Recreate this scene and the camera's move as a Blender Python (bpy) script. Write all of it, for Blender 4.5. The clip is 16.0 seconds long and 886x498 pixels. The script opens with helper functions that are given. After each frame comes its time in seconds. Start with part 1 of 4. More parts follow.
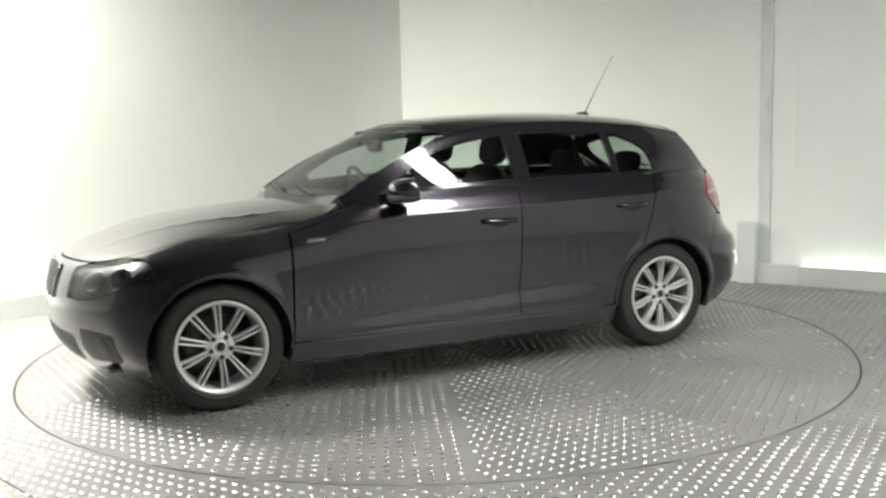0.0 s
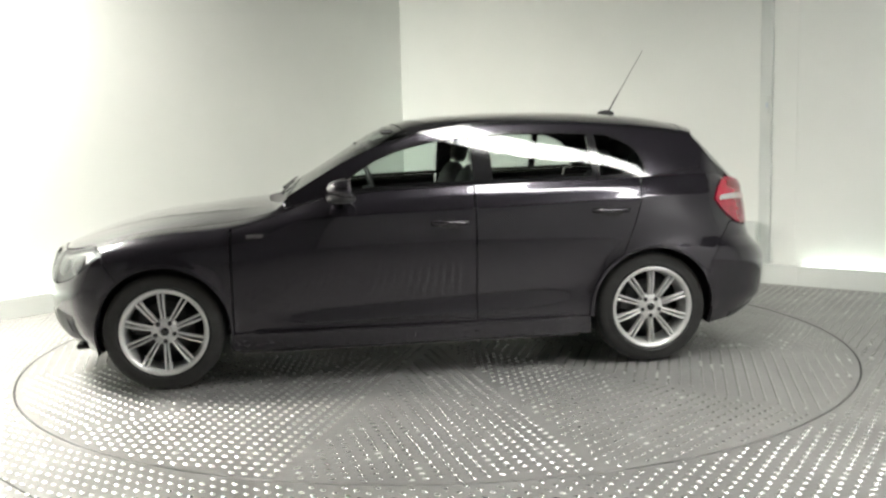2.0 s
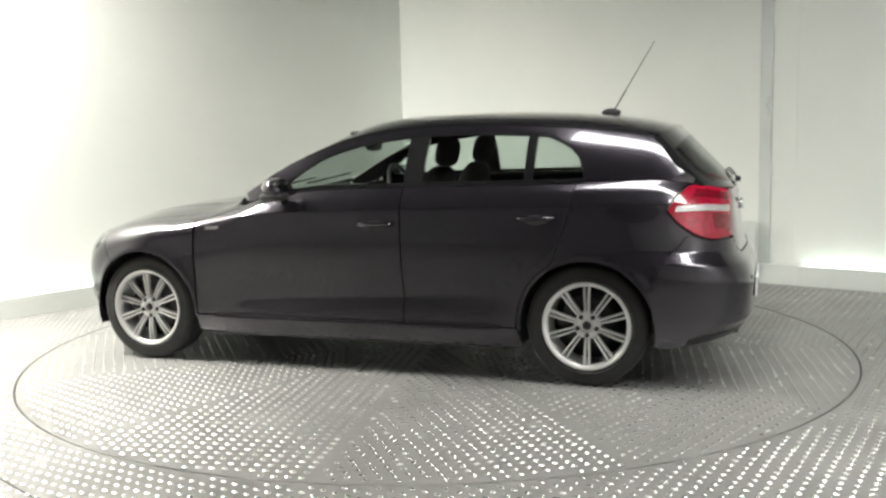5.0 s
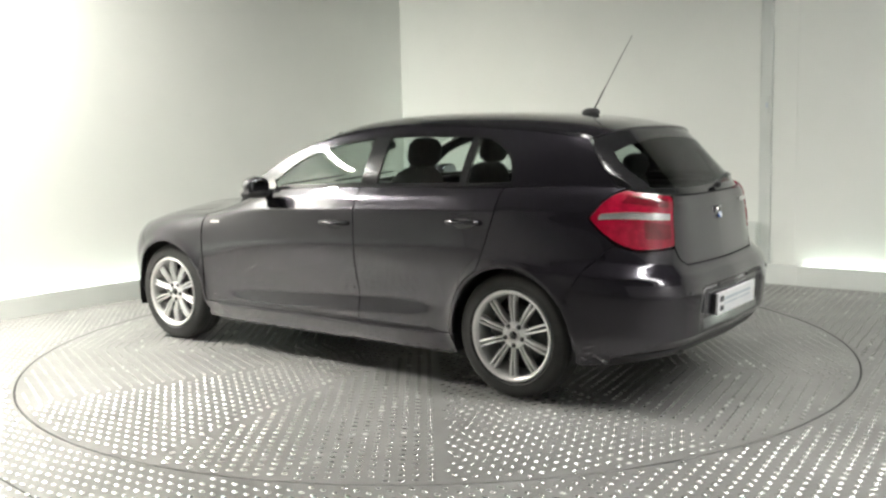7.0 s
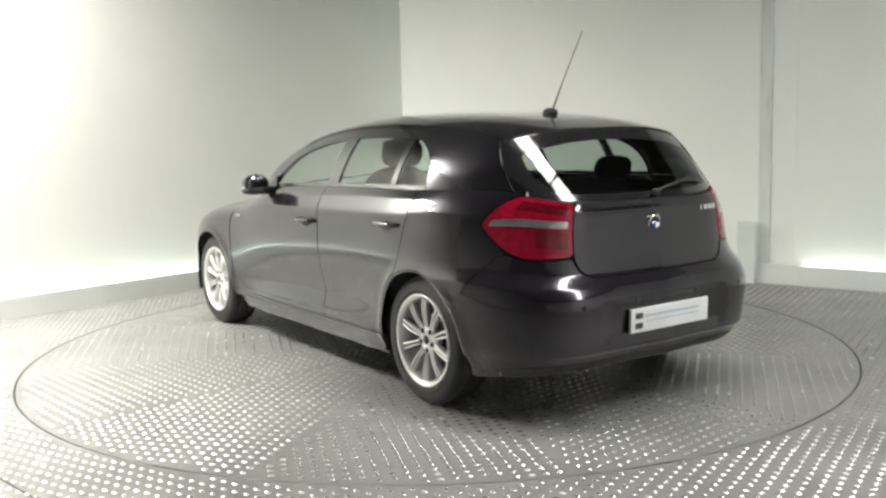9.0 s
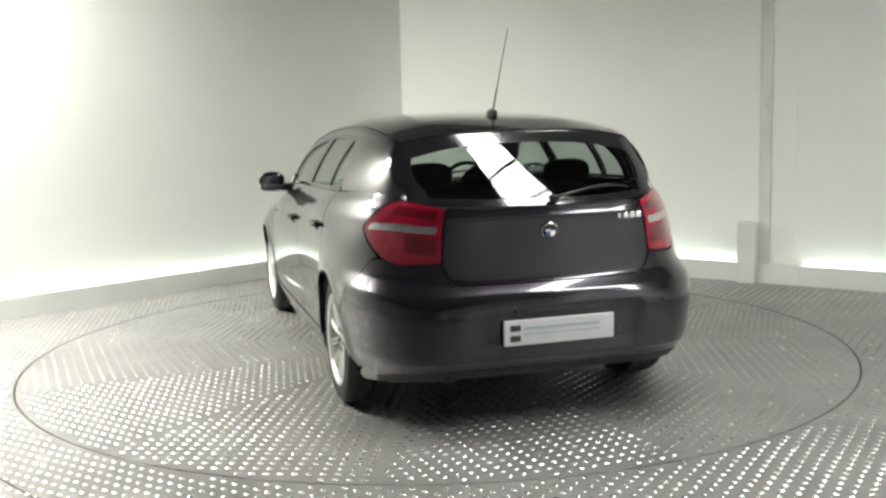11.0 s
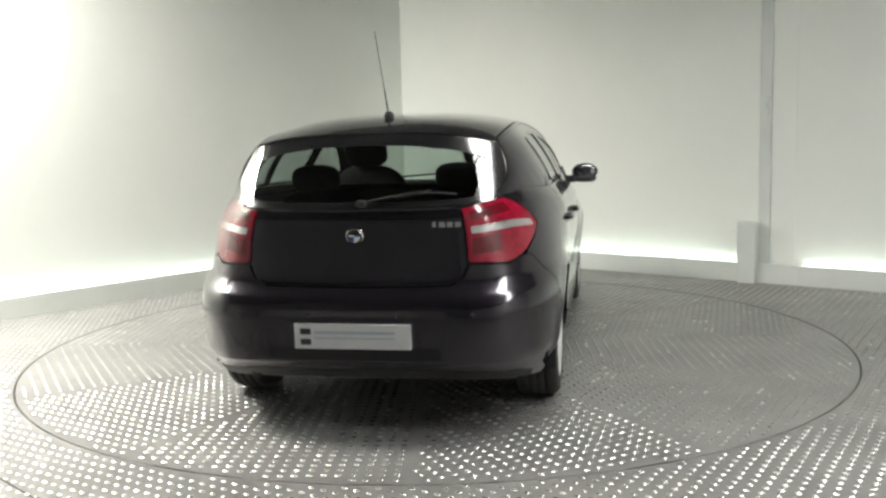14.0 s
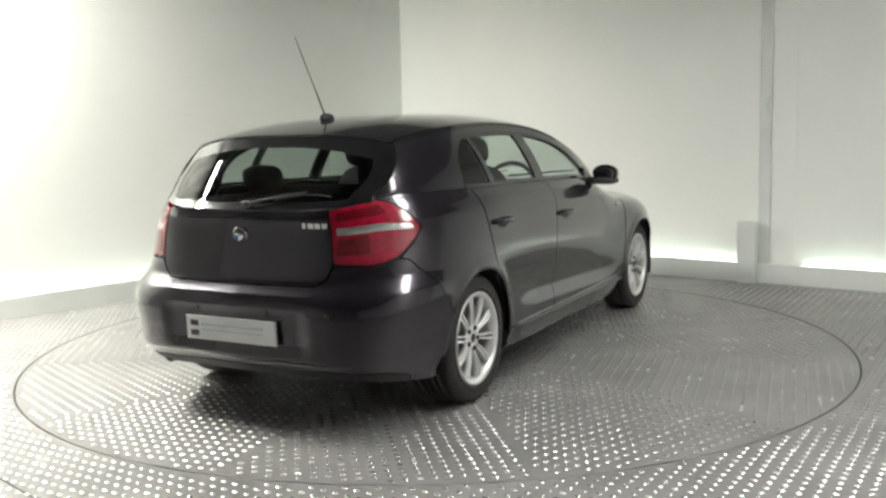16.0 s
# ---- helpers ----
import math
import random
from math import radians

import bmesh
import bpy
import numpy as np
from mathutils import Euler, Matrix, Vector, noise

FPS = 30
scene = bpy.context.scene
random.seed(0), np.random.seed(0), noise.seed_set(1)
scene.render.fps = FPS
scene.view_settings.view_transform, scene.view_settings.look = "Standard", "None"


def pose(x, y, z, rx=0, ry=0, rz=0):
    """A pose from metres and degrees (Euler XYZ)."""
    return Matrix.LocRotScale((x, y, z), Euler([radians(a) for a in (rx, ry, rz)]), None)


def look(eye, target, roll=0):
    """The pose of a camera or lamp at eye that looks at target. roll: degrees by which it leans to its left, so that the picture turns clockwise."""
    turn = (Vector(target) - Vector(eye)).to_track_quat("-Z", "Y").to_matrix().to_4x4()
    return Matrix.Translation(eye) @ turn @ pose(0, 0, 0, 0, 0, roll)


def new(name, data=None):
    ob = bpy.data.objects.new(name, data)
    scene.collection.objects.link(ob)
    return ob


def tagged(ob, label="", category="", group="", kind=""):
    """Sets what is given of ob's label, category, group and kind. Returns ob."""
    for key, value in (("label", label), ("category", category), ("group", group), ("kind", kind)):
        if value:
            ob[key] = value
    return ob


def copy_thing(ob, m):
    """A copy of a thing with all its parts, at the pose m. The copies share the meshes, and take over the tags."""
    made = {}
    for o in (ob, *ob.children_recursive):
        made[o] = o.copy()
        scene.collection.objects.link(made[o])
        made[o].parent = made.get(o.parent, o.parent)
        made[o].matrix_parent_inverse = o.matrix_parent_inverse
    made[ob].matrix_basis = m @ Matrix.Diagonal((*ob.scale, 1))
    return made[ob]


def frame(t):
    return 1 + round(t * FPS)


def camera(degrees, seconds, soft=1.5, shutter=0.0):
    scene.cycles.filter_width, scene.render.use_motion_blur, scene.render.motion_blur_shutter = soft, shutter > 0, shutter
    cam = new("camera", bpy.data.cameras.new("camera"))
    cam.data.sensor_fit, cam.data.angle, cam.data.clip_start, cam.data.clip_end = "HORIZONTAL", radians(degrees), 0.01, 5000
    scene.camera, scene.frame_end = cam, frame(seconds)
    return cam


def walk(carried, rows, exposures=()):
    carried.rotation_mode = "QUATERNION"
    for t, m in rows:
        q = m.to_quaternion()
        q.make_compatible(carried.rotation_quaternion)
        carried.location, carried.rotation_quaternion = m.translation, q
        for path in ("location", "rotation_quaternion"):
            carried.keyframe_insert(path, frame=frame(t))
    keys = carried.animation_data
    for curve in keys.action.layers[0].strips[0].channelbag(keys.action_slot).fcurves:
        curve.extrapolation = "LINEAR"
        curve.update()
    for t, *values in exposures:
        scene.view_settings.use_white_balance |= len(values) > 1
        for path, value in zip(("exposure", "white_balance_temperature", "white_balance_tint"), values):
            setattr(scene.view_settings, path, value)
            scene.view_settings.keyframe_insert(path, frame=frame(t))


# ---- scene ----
# Camera: stands still and watches a turntable.
cam = camera(50.56, 16.0, soft=2.6)
_a, _b = radians(-7.1283), radians(0.4532)
_eye = Vector((0, -5.8702, 1.3214))
_aim = _eye + Vector((math.sin(_b) * math.cos(_a), math.cos(_b) * math.cos(_a), math.sin(_a)))
CAM = look(_eye, _aim, -1.4561)
walk(cam, [(0, CAM), (16, CAM)], exposures=[(0, 0.22), (4, 0.20), (7, 0.09), (9, 0.05), (11.3, -0.03), (13, -0.07), (14.5, -0.03), (16, 0.01)])

# The turntable's heading, in degrees, and the car's place on it.
CAR_X, CAR_Y = 1.1077, -0.009
DISC_R = 2.462


def heading(t):
    return 173.9218 - 9.0097 * (t - 3.5) - 0.00353 * (t - 8) ** 2


# World: a faint indoor grey; the room is closed.
world = bpy.data.worlds.new("world")
scene.world = world
world.use_nodes = True
world.node_tree.nodes["Background"].inputs[0].default_value = (0.9, 1.0, 0.93, 1)
world.node_tree.nodes["Background"].inputs[1].default_value = 0.05


# ---- materials ----
def nodes_of(name):
    m = bpy.data.materials.new(name)
    m.use_nodes = True
    nt = m.node_tree
    return m, nt, nt.nodes["Principled BSDF"]


def noise_tex(nt, scale, detail=3.0, rough=0.55, vec=None, coord="Object"):
    n = nt.nodes.new("ShaderNodeTexNoise")
    n.inputs["Scale"].default_value, n.inputs["Detail"].default_value, n.inputs["Roughness"].default_value = scale, detail, rough
    if vec is None:
        vec = nt.nodes.new("ShaderNodeTexCoord").outputs[coord]
    nt.links.new(vec, n.inputs["Vector"])
    return n.outputs["Fac"]


def ramp(nt, fac, stops):
    r = nt.nodes.new("ShaderNodeValToRGB")
    while len(r.color_ramp.elements) < len(stops):
        r.color_ramp.elements.new(0.5)
    for e, (p, c) in zip(r.color_ramp.elements, stops):
        e.position, e.color = p, (*c, 1)
    nt.links.new(fac, r.inputs[0])
    return r.outputs[0]


def span(nt, fac, lo, hi):
    r = nt.nodes.new("ShaderNodeMapRange")
    r.inputs["To Min"].default_value, r.inputs["To Max"].default_value = lo, hi
    nt.links.new(fac, r.inputs["Value"])
    return r.outputs["Result"]


def bump(nt, bsdf, fac, strength, distance):
    b = nt.nodes.new("ShaderNodeBump")
    b.inputs["Strength"].default_value, b.inputs["Distance"].default_value = strength, distance
    nt.links.new(fac, b.inputs["Height"])
    nt.links.new(b.outputs[0], bsdf.inputs["Normal"])


def surface(name, c1, c2, scale=6.0, rough=(0.4, 0.6), metal=0.0, grain=0.0, grain_scale=300.0, coat=0.0, spec=0.5):
    """Two colours mixed by a coarse and a fine noise, uneven gloss and fine relief."""
    m, nt, p = nodes_of(name)
    a = noise_tex(nt, scale, 5.0)
    nt.links.new(ramp(nt, a, [(0.3, c1), (0.7, c2)]), p.inputs["Base Color"])
    nt.links.new(span(nt, noise_tex(nt, scale * 3.1, 4.0), *rough), p.inputs["Roughness"])
    p.inputs["Metallic"].default_value = metal
    p.inputs["Coat Weight"].default_value = coat
    p.inputs["Coat Roughness"].default_value = 0.04
    p.inputs["Specular IOR Level"].default_value = spec
    if grain:
        bump(nt, p, noise_tex(nt, grain_scale, 2.0), grain, 0.002)
    return m


def glowing(name, colour, strength):
    m, nt, p = nodes_of(name)
    p.inputs["Base Color"].default_value = (*colour, 1)
    p.inputs["Emission Color"].default_value = (*colour, 1)
    p.inputs["Emission Strength"].default_value = strength
    return m


def glass(name, tint, rough=0.0, base=0.0):
    """A thin pane: mirror reflection by Fresnel over tinted see-through."""
    m = bpy.data.materials.new(name)
    m.use_nodes = True
    nt = m.node_tree
    nt.nodes.clear()
    out = nt.nodes.new("ShaderNodeOutputMaterial")
    mix = nt.nodes.new("ShaderNodeMixShader")
    lw = nt.nodes.new("ShaderNodeLayerWeight")
    lw.inputs["Blend"].default_value = 0.5
    pw, fr = nt.nodes.new("ShaderNodeMath"), nt.nodes.new("ShaderNodeMath")
    pw.operation, pw.inputs[1].default_value = "POWER", 5.0
    fr.operation, fr.inputs[1].default_value, fr.inputs[2].default_value = "MULTIPLY_ADD", 0.93, 0.055
    nt.links.new(lw.outputs["Facing"], pw.inputs[0])
    nt.links.new(pw.outputs[0], fr.inputs[0])
    tr, gl = nt.nodes.new("ShaderNodeBsdfTransparent"), nt.nodes.new("ShaderNodeBsdfGlossy")
    tr.inputs["Color"].default_value = (*tint, 1)
    gl.inputs["Roughness"].default_value = rough
    nt.links.new(fr.outputs[0], mix.inputs[0])
    nt.links.new(tr.outputs[0], mix.inputs[1])
    nt.links.new(gl.outputs[0], mix.inputs[2])
    nt.links.new(mix.outputs[0], out.inputs[0])
    return m


def paint():
    m, nt, p = nodes_of("graphite_metallic_paint")
    fl = noise_tex(nt, 420.0, 1.0)
    nt.links.new(ramp(nt, fl, [(0.3, (0.0265, 0.0238, 0.0305)), (0.72, (0.0400, 0.0360, 0.0460))]), p.inputs["Base Color"])
    nt.links.new(span(nt, noise_tex(nt, 2.2, 2.0), 0.19, 0.23), p.inputs["Roughness"])
    p.inputs["Metallic"].default_value = 0.72
    p.inputs["Coat Weight"].default_value, p.inputs["Coat Roughness"].default_value = 0.95, 0.025
    return m


PAINT = paint()
# Tones of the two unseen walls, set by what the car should reflect.
DARKWALL = surface("mid_grey_unseen_wall", (0.24, 0.24, 0.24), (0.29, 0.29, 0.29), 0.8, (0.6, 0.8), grain=0.08, grain_scale=90)
BACKWALL = surface("off_white_unseen_wall", (0.76, 0.76, 0.76), (0.82, 0.82, 0.82), 0.8, (0.6, 0.8), grain=0.08, grain_scale=90)
CEILING = surface("dark_ceiling_paint", (0.045, 0.045, 0.045), (0.065, 0.065, 0.065), 0.8, (0.7, 0.9))
WALL = surface("white_wall_paint", (0.75, 0.77, 0.73), (0.81, 0.825, 0.785), 0.7, (0.45, 0.65), grain=0.08, grain_scale=90)
TRIM_GREY = surface("pale_grey_painted_board", (0.60, 0.63, 0.60), (0.68, 0.70, 0.67), 2.0, (0.4, 0.6), grain=0.05)
PLATE = surface("aluminium_tread_plate", (0.205, 0.205, 0.198), (0.29, 0.288, 0.279), 1.6, (0.42, 0.60), metal=0.35, grain=0.06, grain_scale=160)
# Paler than PLATE: the glint of the bars is put into their colour.
STUD = surface("glint_tone_tread_bar", (0.60, 0.60, 0.585), (0.74, 0.74, 0.725), 2.0, (0.20, 0.32), metal=0.95)
GROOVE = surface("near_black_fill", (0.012, 0.012, 0.012), (0.03, 0.03, 0.028), 8.0, (0.7, 0.9))
BLACK = surface("black_plastic", (0.010, 0.010, 0.011), (0.020, 0.020, 0.021), 20.0, (0.45, 0.6), grain=0.2)
GLOSSBLACK = surface("gloss_black_trim", (0.008, 0.008, 0.009), (0.014, 0.014, 0.015), 10.0, (0.08, 0.16), coat=0.6)
RUBBER = surface("tyre_rubber", (0.014, 0.014, 0.014), (0.026, 0.026, 0.025), 14.0, (0.62, 0.8), grain=0.2, grain_scale=200)
ALLOY = surface("silver_alloy", (0.62, 0.62, 0.61), (0.72, 0.72, 0.71), 12.0, (0.30, 0.40), metal=0.4, coat=0.5)
DARKMETAL = surface("dark_brake_metal", (0.05, 0.05, 0.05), (0.10, 0.10, 0.10), 20.0, (0.4, 0.6), metal=0.8)
CHROME = surface("chrome", (0.80, 0.80, 0.80), (0.86, 0.86, 0.86), 10.0, (0.06, 0.12), metal=1.0)
MIRROR = surface("door_mirror_glass", (0.30, 0.31, 0.33), (0.34, 0.35, 0.37), 10.0, (0.02, 0.05), metal=1.0)
SEAT = surface("black_seat_cloth", (0.012, 0.012, 0.013), (0.028, 0.028, 0.030), 40.0, (0.8, 0.95), grain=0.5, grain_scale=400)
LINING = surface("anthracite_headlining", (0.030, 0.030, 0.031), (0.042, 0.042, 0.043), 20.0, (0.85, 0.95), grain=0.3)
PLATEWHITE = surface("white_plate_plastic", (0.78, 0.80, 0.82), (0.85, 0.86, 0.87), 8.0, (0.25, 0.4))
GREYINK = surface("grey_print", (0.48, 0.54, 0.60), (0.58, 0.63, 0.68), 9.0, (0.5, 0.6))
DARKINK = surface("dark_print", (0.02, 0.02, 0.03), (0.05, 0.05, 0.06), 9.0, (0.5, 0.6))
BLUEENAMEL = surface("blue_enamel", (0.03, 0.09, 0.30), (0.05, 0.13, 0.38), 9.0, (0.1, 0.2), coat=0.8)
GLASS = glass("tinted_car_glass", (0.74, 0.80, 0.77))
DARKGLASS = glass("darker_rear_glass", (0.50, 0.56, 0.53))
LENS = glass("clear_lamp_lens", (0.92, 0.94, 0.95))


def lamp_red(name, c1, c2):
    m, nt, p = nodes_of(name)
    nt.links.new(ramp(nt, noise_tex(nt, 30.0, 2.0), [(0.3, c1), (0.7, c2)]), p.inputs["Base Color"])
    p.inputs["Roughness"].default_value = 0.16
    p.inputs["Coat Weight"].default_value, p.inputs["Coat Roughness"].default_value = 0.8, 0.03
    return m


RED = lamp_red("red_lamp_plastic", (0.22, 0.003, 0.018), (0.33, 0.005, 0.028))
DARKRED = lamp_red("deep_red_lamp_plastic", (0.10, 0.002, 0.008), (0.16, 0.003, 0.012))
LAMPSILVER = surface("silver_lamp_reflector", (0.62, 0.60, 0.60), (0.78, 0.76, 0.76), 30.0, (0.12, 0.25), metal=0.8)
PANEL_LIGHT = glowing("light_panel_glow", (1.0, 0.99, 0.945), 30.0)
WASH_LIGHT = glowing("wall_washer_glow", (1.0, 0.972, 0.89), 690.0)
STRIP_LIGHT = glowing("strip_light_glow", (0.90, 1.0, 0.94), 22.0)


# ---- mesh helpers ----
def obj(name, bm, mat, parent=None, label="", smooth=True):
    me = bpy.data.meshes.new(name)
    bm.to_mesh(me)
    bm.free()
    for f in me.polygons:
        f.use_smooth = smooth
    for m in (mat if isinstance(mat, (list, tuple)) else [mat]):
        me.materials.append(m)
    ob = new(name, me)
    if parent is not None:
        ob.parent = parent
    if label:
        tagged(ob, label=label)
    return ob


def raw(name, verts, faces, mat, parent=None, label="", smooth=True, mids=None):
    me = bpy.data.meshes.new(name)
    me.from_pydata([tuple(map(float, v)) for v in verts], [], [tuple(map(int, f)) for f in faces])
    me.update()
    for m in (mat if isinstance(mat, (list, tuple)) else [mat]):
        me.materials.append(m)
    for i, f in enumerate(me.polygons):
        f.use_smooth = smooth
        if mids is not None:
            f.material_index = mids[i]
    ob = new(name, me)
    if parent is not None:
        ob.parent = parent
    if label:
        tagged(ob, label=label)
    return ob


def box_bm(bm, lo, hi, bev=0.0, m=None):
    g = bmesh.ops.create_cube(bm, size=1.0)
    c = [(a + b) / 2 for a, b in zip(lo, hi)]
    s = [b - a for a, b in zip(lo, hi)]
    for v in g["verts"]:
        v.co = Vector((c[i] + v.co[i] * s[i] for i in range(3)))
    if bev:
        es = list({e for v in g["verts"] for e in v.link_edges})
        r = bmesh.ops.bevel(bm, geom=es, offset=bev, segments=2, profile=0.5, affect="EDGES")
        vs = list({v for f in r["faces"] for v in f.verts} | {v for v in g["verts"] if v.is_valid})
    else:
        vs = g["verts"]
    if m is not None:
        bmesh.ops.transform(bm, matrix=m, verts=vs)
    return vs


def box(name, lo, hi, mat, parent=None, label="", bev=0.004, m=None, smooth=False):
    bm = bmesh.new()
    box_bm(bm, lo, hi, bev, m)
    return obj(name, bm, mat, parent, label, smooth)


def lathe(profile, n=48, axis="y"):
    """Spin (radius, along) pairs round the axis; returns verts, faces."""
    vs, fs = [], []
    k = len(profile)
    for i in range(n):
        a = 2 * math.pi * i / n
        for r, h in profile:
            p = (r * math.cos(a), h, r * math.sin(a)) if axis == "y" else (r * math.cos(a), r * math.sin(a), h)
            vs.append(p)
    for i in range(n):
        j = (i + 1) % n
        for q in range(k - 1):
            f = (i * k + q, i * k + q + 1, j * k + q + 1, j * k + q)
            fs.append(f if axis == "y" else f[::-1])
    return vs, fs


def tube(name, pts, r, mat, parent=None, label="", n=8, taper=1.0):
    """A round bar along points."""
    pts = [Vector(p) for p in pts]
    vs, fs = [], []
    for i, p in enumerate(pts):
        d = (pts[min(i + 1, len(pts) - 1)] - pts[max(i - 1, 0)]).normalized()
        s = d.cross(Vector((0.13, 0.31, 0.94))).normalized()
        q = d.cross(s)
        rr = r * (1 + (taper - 1) * i / max(1, len(pts) - 1))
        for k in range(n):
            a = 2 * math.pi * k / n
            vs.append(p + rr * (math.cos(a) * s + math.sin(a) * q))
    for i in range(len(pts) - 1):
        for k in range(n):
            l = (k + 1) % n
            fs.append((i * n + k, i * n + l, (i + 1) * n + l, (i + 1) * n + k))
    fs.append(tuple(range(n))[::-1])
    fs.append(tuple(range((len(pts) - 1) * n, len(pts) * n)))
    return raw(name, vs, fs, mat, parent, label)


# ---- the room: two white walls meet behind the turntable ----
CORNER = Vector((-0.316, 4.335, 0))
LEFT_DIR = Vector((-0.682, -0.731, 0)).normalized()
RIGHT_DIR = Vector((0.785, -0.62, 0)).normalized()
ROOM_H = 3.7
END_L, END_R = CORNER + 10.5 * LEFT_DIR, CORNER + 10.5 * RIGHT_DIR
BACK = Vector((0.3, -10.5, 0))


def wall_slab(name, a, b, mat, label, thick=0.12, h=ROOM_H):
    """An upright wall from a to b, whose inner face is the line a-b with the room to its right."""
    d = (b - a).normalized()
    n = Vector((-d.y, d.x, 0)) * thick
    vs = [a, b, b + n, a + n]
    vs = [v.to_3d() for v in vs] + [v + Vector((0, 0, h)) for v in vs]
    fs = [(0, 1, 5, 4), (1, 2, 6, 5), (2, 3, 7, 6), (3, 0, 4, 7), (4, 5, 6, 7), (3, 2, 1, 0)]
    return tagged(raw(name, vs, fs, mat, smooth=False), label=label, category="wall", kind="structure")


WHITE_LABEL = "smooth white painted studio wall"
wall_slab("wall_left", END_L, CORNER, WALL, WHITE_LABEL)
wall_slab("wall_right", CORNER, END_R, WALL, WHITE_LABEL)
# Added walls behind the camera: one pale, one grey, to shape the car's reflections.
wall_slab("wall_back_right", END_R, BACK, BACKWALL, "unseen off-white wall added to close the studio")
wall_slab("wall_back_left", BACK, END_L, DARKWALL, "unseen mid grey wall added to close the studio")
bm = bmesh.new()
box_bm(bm, (-9.5, -11.5, ROOM_H), (9.5, 5.5, ROOM_H + 0.1))
tagged(obj("ceiling", bm, CEILING, smooth=False), label="plain dark ceiling of the studio", category="ceiling", kind="structure")


def along(origin, d, out):
    """A frame with x along the wall, y into the room, z up."""
    m = Matrix.Identity(4)
    n = out
    m.col[0][:3], m.col[1][:3], m.col[2][:3], m.col[3][:3] = d, n, (0, 0, 1), origin
    return m


ML = along(CORNER, LEFT_DIR, Vector((-LEFT_DIR.y, LEFT_DIR.x, 0)))
MR = along(CORNER, RIGHT_DIR, Vector((RIGHT_DIR.y, -RIGHT_DIR.x, 0)))


def plinth(name, m, a, b):
    """A low board stood off the wall, with a strip light lying in the gap behind it."""
    root = tagged(new(name), label="pale grey skirting board with hidden strip lighting", category="skirting", kind="structure")
    root.matrix_world = m
    bm = bmesh.new()
    box_bm(bm, (a, 0.060, 0.0), (b, 0.082, 0.162), 0.003)
    box_bm(bm, (a, 0.002, 0.0), (b, 0.060, 0.050))
    obj("skirting_board", bm, TRIM_GREY, root, smooth=False)
    for x in (a, b - 0.012):
        box("end_cap", (x, 0.002, 0.051), (x + 0.012, 0.059, 0.160), TRIM_GREY, root, bev=0)
    bm = bmesh.new()
    box_bm(bm, (a + 0.02, 0.022, 0.054), (b - 0.02, 0.044, 0.072), 0.003)
    obj("strip_light", bm, STRIP_LIGHT, root, "glowing white strip light", smooth=False)
    return root


plinth("skirting_1", ML, 0.10, 10.3)
plinth("skirting_2", MR, 0.10, 3.72)
plinth("skirting_3", MR, 4.229, 10.3)
# The sliding door's edge on the second wall.
door = tagged(new("door_1"), label="tall white door edge with grey seal and latch", category="door", kind="structure")
door.matrix_world = MR @ pose(-0.035, 0, 0)
box("door_jamb", (3.92, 0.0, 0.0), (4.00, 0.030, ROOM_H), TRIM_GREY, door)
box("door_seal", (3.90, 0.0, 0.0), (3.918, 0.018, ROOM_H), TRIM_GREY, door, "dark grey rubber seal")
box("door_stile", (4.004, 0.0, 0.0), (4.20, 0.006, ROOM_H), WALL, door)
box("skirting_block", (3.90, 0.032, 0.0), (4.262, 0.082, 0.162), TRIM_GREY, door)
latch = box("latch", (3.955, 0.031, 1.40), (3.985, 0.050, 1.54), TRIM_GREY, door, "small grey latch plate")
box("keeper", (3.960, 0.050, 1.45), (3.980, 0.062, 1.49), GREYINK, latch)
post = tagged(new("low_post"), label="low pale grey post standing at the wall", category="post")
post.matrix_world = MR @ pose(3.815, 0.12, 0)
box("post_body", (-0.075, -0.035, 0.0), (0.075, 0.035, 0.50), TRIM_GREY, post, bev=0.006)
box("post_cap", (-0.08, -0.04, 0.50), (0.08, 0.04, 0.515), TRIM_GREY, post, bev=0.004)

# Ceiling light boxes: rows of glowing panels between dark bars.
def light_box(m, n, w, l, glow):
    root = tagged(new("ceiling_light"), label="long ceiling light box with bright panels and dark bars", category="ceiling light", group="ceiling lights")
    root.matrix_world = m
    bm = bmesh.new()
    x0, x1 = -w / 2 - 0.04, w / 2 + 0.04
    box_bm(bm, (x0, -l / 2 - 0.04, -0.06), (x1, -l / 2, 0.0))
    box_bm(bm, (x0, l / 2, -0.06), (x1, l / 2 + 0.04, 0.0))
    box_bm(bm, (x0, -l / 2, -0.06), (-w / 2, l / 2, 0.0))
    box_bm(bm, (w / 2, -l / 2, -0.06), (x1, l / 2, 0.0))
    obj("frame", bm, BLACK, root, smooth=False)
    s = l / n
    for i in range(n):
        y = -l / 2 + i * s
        box("panel", (-w / 2, y + 0.014, -0.03), (w / 2, y + s - 0.014, -0.01), glow, root, bev=0)
        if i:
            box("bar", (-w / 2, y - 0.012, -0.05), (w / 2, y + 0.012, -0.004), BLACK, root, bev=0)
    return root


# A long row parallel to the right-hand wall; its rear panels are added brightness.
light_box(pose(2.68, -2.80, ROOM_H - 0.01, 0, 0, 52), 12, 0.50, 5.76, PANEL_LIGHT)
# Assumed lamp for the bright left wall; baffle added to shade the room.
washer = light_box(pose(-3.79, -0.08, ROOM_H - 0.01, 0, 0, -43), 2, 0.24, 1.2, WASH_LIGHT)
tagged(washer, label="small assumed wall washer box with an added dark baffle")
box("baffle", (0.165, -0.70, -0.15), (0.180, 0.70, 0.0), BLACK, washer, "added black baffle that shades the room side", bev=0)

